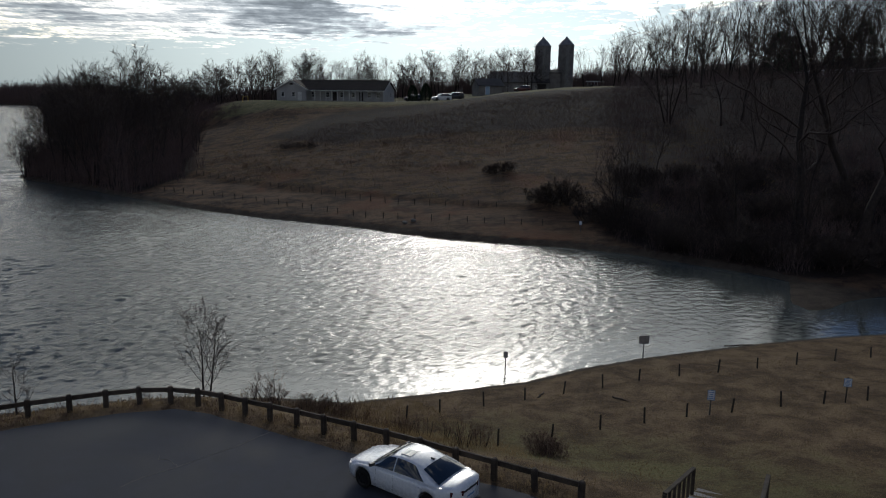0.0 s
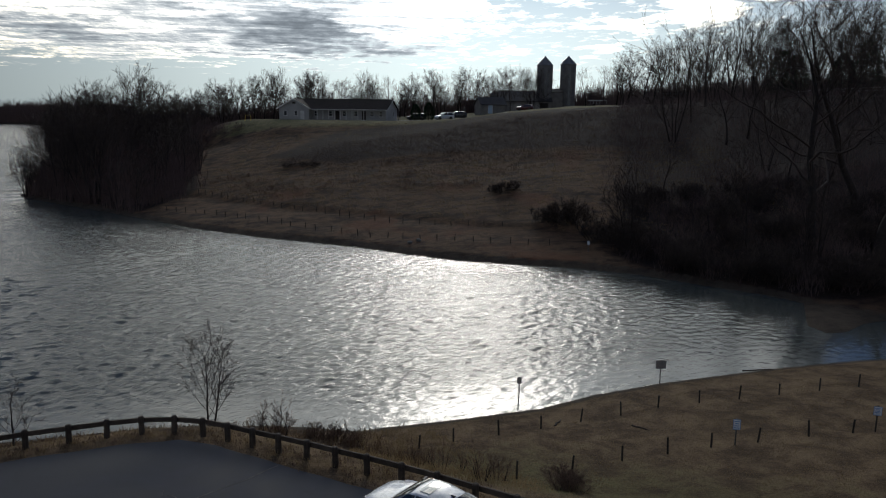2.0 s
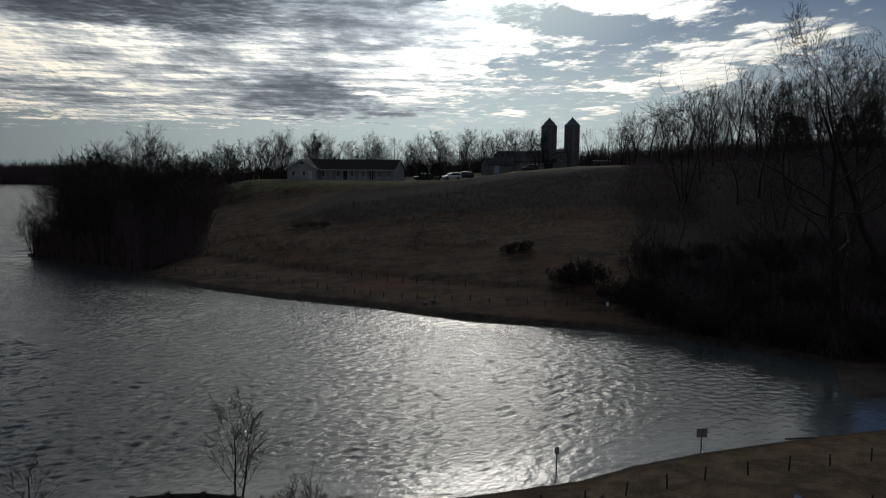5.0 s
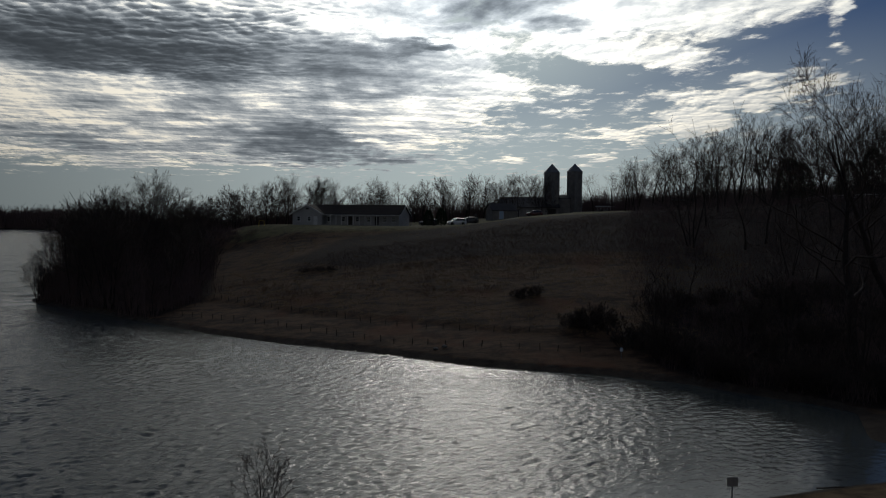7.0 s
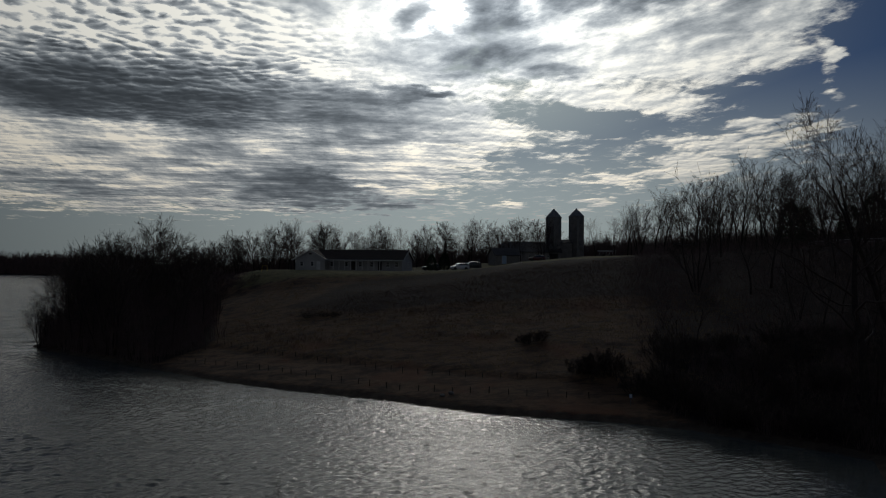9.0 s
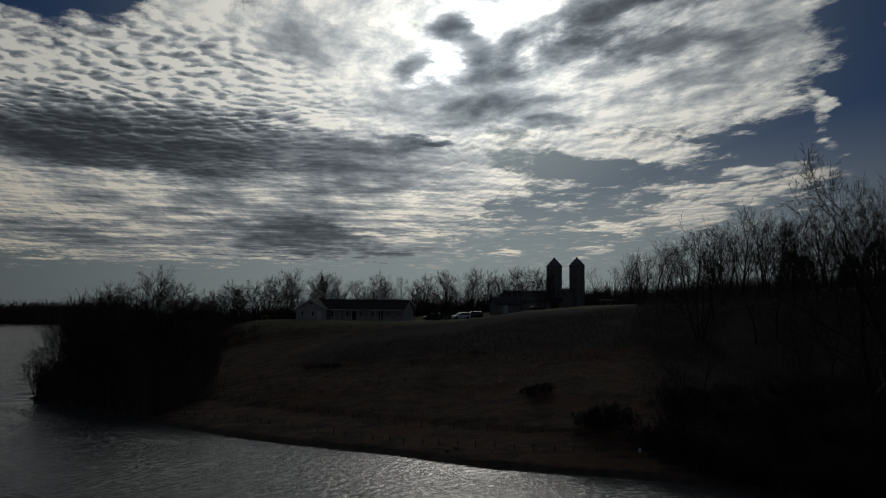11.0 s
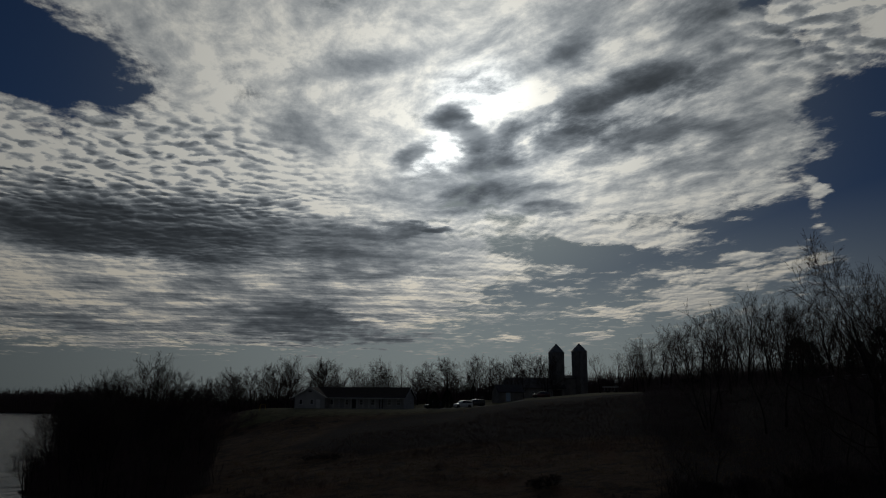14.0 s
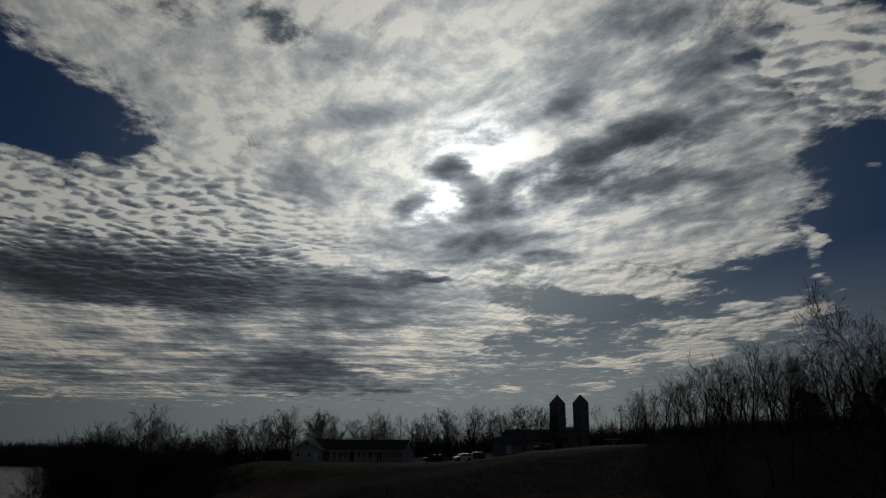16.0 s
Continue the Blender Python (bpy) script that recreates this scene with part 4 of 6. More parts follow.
def build_sign(name, x, y, z, turn, w, h, up, label, face=SIGNFACE, lines=0, square=False, back=False):
    """A board on one post; up: height of the board's middle."""
    sign = thing(name, label, "sign", at=pose(x, y, z, 0, 0, turn))
    s = Shape()
    s.bar((0, 0.03, -0.5), (0, 0.03, up + h / 2 + 0.04), 0.06, 0.06)
    part("pole", s, STEEL if not square else POSTWOOD, sign)
    s = Shape()
    s.box((-w / 2, -0.012, up - h / 2), (w / 2, -0.004, up + h / 2))
    board = part("board", s, SIGNBACK if back else face, sign)
    s = Shape()
    t = 0.02
    for a, b in (((-w / 2, -h / 2), (w / 2, -h / 2 + t)), ((-w / 2, h / 2 - t), (w / 2, h / 2)), ((-w / 2, -h / 2), (-w / 2 + t, h / 2)), ((w / 2 - t, -h / 2), (w / 2, h / 2))):
        s.box((a[0], -0.017, up + a[1]), (b[0], -0.0125, up + b[1]))
    part("border", s, SIGNBLUE if not back else SIGNBACK, board)
    for j in range(lines):
        s = Shape()
        q = up + h * (0.30 - 0.62 * j / max(1, lines - 1))
        k = w * (0.36 - 0.07 * ((j * 5) % 3))
        s.box((-k, -0.018, q - h * 0.035), (k, -0.0126, q + h * 0.035))
        part("print", s, SIGNBLUE, board)


build_sign("water_sign", 4.89, 40.45, -0.35, 8, 0.26, 0.36, 1.62, "small grey sign on a thin post standing in shallow water", back=True)
build_sign("shore_sign", 13.7, 43.6, 0.0, 0, 0.62, 0.52, 1.20, "wide grey sign board on a post at the water's edge", back=True)
build_sign("field_sign", 13.6, 32.1, ground_at(13.6, 32.1), -12, 0.32, 0.48, 0.98, "pale blue-white notice on a thin post in the grass", lines=4)
build_sign("field_sign", 20.5, 33.2, ground_at(20.5, 33.2), -20, 0.34, 0.42, 1.02, "pale blue-white notice with small print on a dark post", lines=5, square=True)
build_sign("bank_sign", 16.9, 81.7, ground_at(16.9, 81.7), -8, 0.30, 0.42, 1.0, "small white notice on a post on the far bank", lines=2)
build_sign("bank_sign", 22.0, 83.2, ground_at(22.0, 83.2), -8, 0.34, 0.40, 0.95, "small white notice at the edge of the thicket", lines=2)


def build_stair_rail(a, b, label):
    """A timber handrail down a bank from a to b, with balusters."""
    rail = thing("stair_rail", label, "handrail", "handrails of the steps")
    za, zb = ground_at(*a), ground_at(*b)
    n = 7
    for i in range(n):
        k = i / (n - 1)
        x, y, z = a[0] + (b[0] - a[0]) * k, a[1] + (b[1] - a[1]) * k, za + (zb - za) * k
        s = Shape()
        s.bar((x, y, z - 0.3), (x, y, z + 0.95), 0.11 if i in (0, n - 1) else 0.08, 0.11 if i in (0, n - 1) else 0.08)
        part("baluster", s, RAILWOOD, rail)
    s = Shape()
    s.bar((a[0], a[1], za + 0.98), (b[0], b[1], zb + 0.98), 0.14, 0.05)
    part("handrail", s, RAILWOOD, rail)


build_stair_rail((7.9, 20.6), (9.6, 22.9), "short dark timber handrail with close balusters by the grass")
build_stair_rail((10.6, 20.0), (12.0, 22.6), "short dark timber handrail on the open side of the steps")


def build_steps():
    steps_thing = thing("garden_steps", "weathered timber-edged steps going down to the grass", "steps")
    for i in range(6):
        k = i / 5
        x, y = 9.25 + 1.55 * k, 20.3 + 2.45 * k
        z = ground_at(x, y) + 0.03 - 0.02 * i
        s = Shape()
        m = pose(x, y, z, 0, 0, 57 - 90)
        s.box((-1.1, -0.26, -0.16), (1.1, 0.26, 0.0), m)
        part("tread", s, CONCRETE, steps_thing)


build_steps()


# ---- the hilltop ----
def gable_roof(s, x0, x1, y0, y1, eave, ridge, over=0.45, t=0.16):
    """Two slabs with the ridge along x."""
    ym = (y0 + y1) / 2
    k = (ridge - eave) / (ym - y0)
    for side in (-1, 1):
        ye = y0 - over if side < 0 else y1 + over
        ze = eave - over * k
        a = [(x0 - over, ye, ze), (x1 + over, ye, ze), (x1 + over, ym, ridge), (x0 - over, ym, ridge)]
        b = [(x, y, z + t) for x, y, z in a]
        s.add(a + b, [(3, 2, 1, 0), (4, 5, 6, 7), (0, 1, 5, 4), (1, 2, 6, 5), (2, 3, 7, 6), (3, 0, 4, 7)])


def gable_wall(s, x, y0, y1, eave, ridge, t=0.15):
    ym = (y0 + y1) / 2
    a = [(x, y0, 0), (x, y1, 0), (x, y1, eave), (x, ym, ridge), (x, y0, eave)]
    b = [(x + t, y, z) for _, y, z in a]
    s.add(a + b, [(0, 1, 2, 3, 4), (9, 8, 7, 6, 5)] + [(i, 5 + i, 5 + (i + 1) % 5, (i + 1) % 5) for i in range(5)])


def window(parent, x, y, z, w, h, face, name="window"):
    """A framed window on a wall whose outside looks along face ('-y', '+x')."""
    s, g, sill = Shape(), Shape(), Shape()
    def put(sh, a0, a1, z0, z1, d0, d1):
        if face == "-y":
            sh.box((x + a0, y - d1, z + z0), (x + a1, y - d0, z + z1))
        else:
            sh.box((x + d0, y + a0, z + z0), (x + d1, y + a1, z + z1))
    q = 0.09
    put(s, -w / 2, w / 2, -h / 2, -h / 2 + q, 0.003, 0.07)
    put(s, -w / 2, w / 2, h / 2 - q, h / 2, 0.003, 0.07)
    put(s, -w / 2, -w / 2 + q, -h / 2 + q, h / 2 - q, 0.003, 0.07)
    put(s, w / 2 - q, w / 2, -h / 2 + q, h / 2 - q, 0.003, 0.07)
    put(s, -w / 2 + q, w / 2 - q, -0.03, 0.03, 0.003, 0.05)
    put(g, -w / 2 + q, w / 2 - q, -h / 2 + q, h / 2 - q, 0.002, 0.02)
    put(sill, -w / 2 - 0.06, w / 2 + 0.06, -h / 2 - 0.08, -h / 2 - 0.003, 0.003, 0.13)
    win = new(name)
    win.parent = parent
    part("frame", s, TRIM, win)
    part("pane", g, PANE, win)
    part("sill", sill, TRIM, win)


def build_house():
    """A long low house: a porch along the front, a gabled wing towards the water."""
    gx, gy = -24, 183
    house = thing("house", "long low pale-sided house with a brown roof and columned porch", "house", at=pose(gx, gy, ground_at(gx, gy) + 0.05, 0, 0, -13))
    E, R = 2.65, 4.7
    for nm, lo, hi in (("wall", (-11.6, -1.0, -0.8), (13.0, -0.85, E)), ("wall", (-11.6, 6.4, -0.8), (13.0, 6.55, E))):
        s = Shape()
        s.box(lo, hi)
        part(nm, s, SIDING, house)
    for x in (-11.75, 13.0):
        s = Shape()
        gable_wall(s, x, -2.6 if x > 0 else -1.0, 6.55, E, R)
        s.box((x, -1.0, -0.8), (x + 0.15, 6.55, 0.0))
        part("end_wall", s, SIDING, house)
    s = Shape()
    gable_roof(s, -11.7, 13.1, -2.6, 6.55, E, R + 0.1)
    part("roof", s, SHINGLE, house)
    s = Shape()
    s.box((-4.2, 1.85, R + 0.1), (-3.7, 2.35, R + 0.85))
    part("chimney", s, SHEDWALL, house)
    # gabled wing, ridge towards the water
    m = pose(0, 0, 0, 0, 0, -90)
    g = Shape()
    gable_wall(g, 3.25, -13.2, -5.6, E, R - 0.05)
    g.v = [tuple(m @ Vector((p[0], p[1], p[2]))) for p in g.v]
    part("gable_wall", g, SIDING, house)
    for x in (-13.2, -5.75):
        s = Shape()
        s.box((x, -3.4, -0.8), (x + 0.15, -1.003, E))
        part("wall", s, SIDING, house)
    s = Shape()
    s.box((-13.2, -3.395, -0.8), (-5.6, -3.25, 0.0))
    part("footing", s, CONCRETE, house)
    r = Shape()
    gable_roof(r, -1.0, 3.4, -13.2, -5.6, E, R + 0.02)
    r.v = [tuple(m @ Vector(p)) for p in r.v]
    part("wing_roof", r, SHINGLE, house)
    # white barge boards
    k = (R - 0.05 - E) / 3.8
    for side in (-1, 1):
        s = Shape()
        s.bar((-9.4, -3.90, R + 0.0), (-9.4 + side * 4.35, -3.90, R - 4.35 * k + 0.0), 0.05, 0.22)
        part("barge_board", s, TRIM, house)
        s = Shape()
        s.bar((13.62, 1.975, R + 0.08), (13.62, 1.975 + side * 5.0, R + 0.08 - 5.0 * (R + 0.1 - E) / 4.575), 0.05, 0.22)
        part("barge_board", s, TRIM, house)
    s = Shape()
    s.box((-5.2, -3.10, E - 0.36), (13.5, -3.05, E - 0.16))
    part("fascia", s, TRIM, house)
    s = Shape()
    s.box((-5.55, -2.9, -0.5), (13.1, -1.003, 0.08))
    part("porch_floor", s, CONCRETE, house)
    for i in range(9):
        x = -3.9 + 1.45 * i
        s = Shape()
        s.bar((x, -2.65, 0.08), (x, -2.65, E - 0.2), 0.15, 0.15)
        part("column", s, TRIM, house)
    for x, y in ((-11.6, -3.4), (-8.9, -3.4)):
        window(house, x, y, 1.45, 0.85, 1.15, "-y")
    s = Shape()
    s.box((-7.8, -3.46, 0.0), (-6.85, -3.404, 2.05))
    door = part("door", s, TRIM, house, "plain white door")
    s = Shape()
    s.bar((-6.97, -3.50, 1.0), (-6.97, -3.50, 1.08), 0.05, 0.05)
    part("handle", s, STEEL, door)
    for x in (-4.8, -1.2, 2.4, 5.2, 9.2, 11.4):
        window(house, x, -1.0, 1.45, 0.95, 1.25, "-y")
    for x in (0.6, 7.2):
        s = Shape()
        s.box((x - 0.48, -1.06, 0.08), (x + 0.48, -1.004, 2.1))
        part("door", s, DARKWOOD, house, "dark porch door")
    window(house, 13.15, 3.4, 1.45, 0.9, 1.1, "+x")
    s = Shape()
    s.box((-9.8, -3.45, R - 1.05), (-9.0, -3.404, R - 0.65))
    part("gable_vent", s, DARKWOOD, house)


def build_shed():
    x, y = 13.5, 194.5
    shed = thing("storage_shed", "grey shed with a dark gabled roof and a pale blue door", "shed", at=pose(x, y, ground_at(x, y) - 0.05, 0, 0, 20))
    s = Shape()
    s.box((-3.3, -2.2, -0.6), (3.3, 2.2, 2.3))
    part("wall", s, SHEDWALL, shed)
    for q in (-3.3, 3.15):
        s = Shape()
        gable_wall(s, q, -2.2, 2.2, 2.301, 3.9)
        s.v = [(p[0] + (0.004 if q > 0 else -0.004), p[1], max(p[2], 2.302)) for p in s.v]
        part("gable", s, SHEDWALL, shed)
    s = Shape()
    gable_roof(s, -3.3, 3.3, -2.2, 2.2, 2.35, 3.95, 0.35)
    part("roof", s, DARKROOF, shed)
    s = Shape()
    s.box((-1.45, -2.25, 0.0), (-0.35, -2.204, 2.05))
    part("door", s, DOORBLUE, shed, "pale blue door")
    s = Shape()
    for q in (-1.55, -0.35):
        s.box((q, -2.28, 0.0), (q + 0.1, -2.204, 2.15))
    s.box((-1.45, -2.28, 2.06), (-0.35, -2.204, 2.15))
    part("door_frame", s, TRIM, shed)


def build_barn():
    x, y = 26.5, 247
    barn = thing("barn", "long weathered barn with a dark two-level metal roof", "barn", at=pose(x, y, ground_at(x, y) - 0.1, 0, 0, 4))
    s = Shape()
    s.box((-9, -4, -0.6), (9.5, 4, 3.2))
    part("wall", s, BARNWALL, barn)
    s = Shape()
    gable_roof(s, -9, 9.5, -4, 4, 3.25, 5.6, 0.5)
    part("roof", s, DARKROOF, barn)
    for q in (-9.0, 9.35):
        s = Shape()
        gable_wall(s, q, -3.99, 3.99, 3.2, 5.5)
        s.v = [(p[0] + (0.005 if q > 0 else -0.005), p[1], max(p[2], 3.202)) for p in s.v]
        part("gable", s, BARNWALL, barn)
    s = Shape()
    s.box((-7.5, 4.003, -0.6), (9.5, 11, 4.6))
    part("rear_wall", s, BARNWALL, barn)
    s = Shape()
    gable_roof(s, -7.5, 9.5, 4.003, 11, 4.65, 6.6, 0.3)
    part("rear_roof", s, DARKROOF, barn)
    for i in range(5):
        window(barn, -6.6 + 3.0 * i, -4.0, 1.7, 0.8, 0.7, "-y")
    s = Shape()
    s.box((6.0, -4.08, 0.0), (8.6, -4.004, 2.6))
    part("barn_door", s, DARKWOOD, barn)


def build_silo(x, y, r, h, cap):
    silo = thing("silo", "tall grey concrete-stave silo with a pointed metal cap", "silo", "silos by the barn", pose(x, y, ground_at(x, y) - 0.3))
    s = Shape()
    s.ring((0, 0, 0), [(r - 0.06, 0), (r - 0.06, h)], 40)
    part("core", s, BLOCKS, silo)
    # courses of staves, each a shallow arc block
    rows, cols = 12, 24
    c = Shape()
    for j in range(rows):
        z0, z1 = h * j / rows, h * (j + 1) / rows
        for i in range(cols):
            a0 = math.tau * (i + 0.04 + 0.5 * (j % 2)) / cols
            a1 = math.tau * (i + 0.96 + 0.5 * (j % 2)) / cols
            vs = []
            for a in (a0, (a0 + a1) / 2, a1):
                for q, z in ((r - 0.07, z0 + 0.02), (r, z0 + 0.02), (r, z1 - 0.02), (r - 0.07, z1 - 0.02)):
                    vs.append((q * math.cos(a), q * math.sin(a), z))
            c.add(vs, [(k * 4 + m, k * 4 + (m + 1) % 4, k * 4 + 4 + (m + 1) % 4, k * 4 + 4 + m) for k in (0, 1) for m in range(4)] + [(3, 2, 1, 0), (8, 9, 10, 11)])
    tagged(part("stave_shell", c, BLOCKS, silo), kind="stuff")
    for j in range(14):
        s = Shape()
        z = h * (j + 0.5) / 14
        s.ring((0, 0, 0), [(r, z - 0.02), (r + 0.03, z - 0.02), (r + 0.03, z + 0.02), (r, z + 0.02)], 40)
        part("hoop", s, SILOROOF, silo)
    s = Shape()
    s.ring((0, 0, 0), [(r + 0.12, h - 0.1), (r + 0.14, h + 0.05), (r * 0.62, h + cap * 0.48), (0.28, h + cap * 0.92), (0.26, h + cap), (0, h + cap + 0.1)], 20)
    part("cap", s, SILOROOF, silo, "dull metal cap")
    s = Shape()
    s.box((-0.45, -r - 0.55, 0), (0.45, -r + 0.05, h * 0.96))
    part("chute", s, SILOROOF, silo)


def build_silo_annex():
    s = Shape()
    s.box((-2.0, -2, -0.5), (2.0, 2, 5.2))
    an = thing("feed_room", "plain block room between the two silos", "shed", at=pose(38.3, 247.5, ground_at(38.3, 247.5)))
    part("wall", s, SHEDWALL, an)
    s = Shape()
    gable_roof(s, -2.0, 2.0, -2, 2, 5.25, 6.2, 0.2)
    part("roof", s, DARKROOF, an)


def build_shelter():
    """A low white open-sided stand by the silos."""
    x, y = 49.5, 236
    sh = thing("livestock_trailer", "low white slatted farm trailer parked on the hilltop", "trailer", at=pose(x, y, ground_at(x, y), 0, 0, 3))
    s = Shape()
    s.box((-2.7, -1.1, 1.55), (2.7, 1.1, 1.85))
    part("top", s, TRIM, sh)
    s = Shape()
    s.box((-2.6, -1.0, 0.4), (2.6, 1.0, 0.62))
    part("bed", s, SHEDWALL, sh)
    for i in range(6):
        s = Shape()
        s.bar((-2.5 + i, -1.0, 0.62), (-2.5 + i, -1.0, 1.55), 0.10, 0.10)
        part("upright", s, TRIM, sh)
    for xx in (-1.2, 1.2):
        for yy in (-0.95, 0.95):
            s = Shape()
            s.ring((xx, yy, 0.33), [(0.0, -0.1), (0.33, -0.1), (0.33, 0.1), (0.0, 0.1)], 16, "y")
            part("wheel", s, RUBBER, sh)


def build_dark_shed():
    x, y = 63, 203
    sh = thing("run_in_shed", "dark stained open-fronted field shed among bare trees", "shed", at=pose(x, y, ground_at(x, y), 0, 0, -6))
    s = Shape()
    s.box((-2.6, 1.0, -0.5), (2.6, 1.15, 2.2))
    for q in (-2.75, 2.6):
        s.box((q, -1.2, -0.5), (q + 0.15, 1.15, 2.3))
    part("wall", s, DARKWOOD, sh)
    s = Shape()
    s.add([(-3.0, -1.6, 2.55), (3.0, -1.6, 2.55), (3.0, 1.5, 2.2), (-3.0, 1.5, 2.2), (-3.0, -1.6, 2.7), (3.0, -1.6, 2.7), (3.0, 1.5, 2.35), (-3.0, 1.5, 2.35)],
          [(3, 2, 1, 0), (4, 5, 6, 7), (0, 1, 5, 4), (1, 2, 6, 5), (2, 3, 7, 6), (3, 0, 4, 7)])
    part("roof", s, DARKROOF, sh)
    s = Shape()
    for q in (-1.0, 0.9):
        s.bar((q, -1.15, -0.3), (q, -1.15, 2.5), 0.14, 0.14)
    part("posts", s, DARKWOOD, sh)


def build_lamp_post():
    x, y = -9.2, 184
    lp = thing("lamp_post", "thin grey lamp post with a small globe by the house", "lamp post", at=pose(x, y, ground_at(x, y)))
    s = Shape()
    s.tube([(0, 0, -0.3), (0, 0, 3.6)], [0.07, 0.05], 8)
    part("pole", s, STEEL, lp)
    s = Shape()
    s.ring((0, 0, 3.75), [(0.0, -0.18), (0.13, -0.14), (0.19, 0), (0.14, 0.13), (0.0, 0.19)], 12)
    part("globe", s, SIGNFACE, lp, "white globe", True)


def build_notice_post(x, y, h):
    n = thing("hill_post", "plain timber post with a small board on the lawn", "post", at=pose(x, y, ground_at(x, y)))
    s = Shape()
    s.bar((0, 0, -0.3), (0, 0, h), 0.13, 0.13)
    part("pole", s, RAILWOOD, n)
    s = Shape()
    s.box((-0.3, -0.10, h - 0.55), (0.3, -0.067, h - 0.12))
    part("board", s, SHEDWALL, n)


def build_play_frame():
    x, y = -43.6, 176.5
    p = thing("play_frame", "small yellow play frame at the edge of the lawn", "play frame", at=pose(x, y, ground_at(x, y)) @ Matrix.Scale(0.75, 4))
    for dx in (-0.9, 0.9):
        for dy in (-0.6, 0.6):
            s = Shape()
            s.bar((dx, dy, -0.2), (dx * 0.8, 0, 1.7), 0.09, 0.09)
            part("leg", s, YELLOW, p)
    s = Shape()
    s.bar((-0.8, 0, 1.7), (0.8, 0, 1.7), 0.09, 0.09)
    part("top_bar", s, YELLOW, p)
    s = Shape()
    s.box((-0.6, -0.35, 0.75), (0.6, 0.35, 0.83))
    part("platform", s, DARKWOOD, p)


def build_paddock_fence():
    """White rails along the hilltop among the trees."""
    f = thing("paddock_fence", "pale post-and-rail paddock fence behind bare trees", "fence")
    pts = spread([(84, 178), (96, 172), (112, 166), (130, 160)], 3.0)
    for i, p in enumerate(pts):
        s = Shape()
        z = ground_at(p.x, p.y)
        s.bar((p.x, p.y, z - 0.2), (p.x, p.y, z + 1.35), 0.13, 0.13)
        part("post", s, TRIM, f)
        if i:
            q = pts[i - 1]
            zq = ground_at(q.x, q.y)
            for k in (0.6, 1.15):
                s = Shape()
                s.bar((q.x, q.y - 0.08, zq + k), (p.x, p.y - 0.08, z + k), 0.04, 0.13)
                part("rail", s, TRIM, f)


def build_drive():
    """A pale gravel apron between house and shed."""
    s = Shape()
    rows = []
    for i in range(30):
        k = i / 29
        x = -27 + 44 * k
        y = 178.5 + 6.5 * k + 1.5 * math.sin(5 * k)
        w = 2.2 + 5.0 * math.sin(math.pi * min(1, k * 1.1)) * k
        rows.append([(x, y + w * j / 4, ground_at(x, y + w * j / 4) + 0.05) for j in range(5)])
    vs = [p for r in rows for p in r]
    s.add(vs, [(i * 5 + j, (i + 1) * 5 + j, (i + 1) * 5 + j + 1, i * 5 + j + 1) for i in range(29) for j in range(4)])
    ob = part("gravel_drive", s, GRAVEL)
    tagged(ob, "pale gravel drive along the house front", "driveway", kind="structure")


build_house()
build_shed()
build_barn()
build_silo(34.5, 247, 2.5, 14.0, 2.9)
build_silo(42.3, 249, 2.5, 14.0, 2.7)
build_silo_annex()
build_shelter()
build_dark_shed()
build_lamp_post()
build_notice_post(6.6, 186, 2.4)
build_play_frame()
build_paddock_fence()
build_drive()


def on_hill(x, y, turn):
    return pose(x, y, ground_at(x, y) + 0.06, 0, 0, turn)


build_car("suv", "white sport utility car parked on the hilltop gravel", SUV, WHITEPAINT, on_hill(1.8, 182, 200), "cars on the hill")
build_car("suv", "black sport utility car parked on the hilltop gravel", SUV, BLACKPAINT, on_hill(5.0, 187.5, 190), "cars on the hill")
build_car("suv", "dark sport utility car half hidden by an evergreen", SUV, BLACKPAINT, on_hill(-5.0, 186, 185), "cars on the hill")
build_car("hill_car", "dark red car parked on the lawn by the barn", SUV, REDPAINT, on_hill(24.3, 211, 170), "cars on the hill")


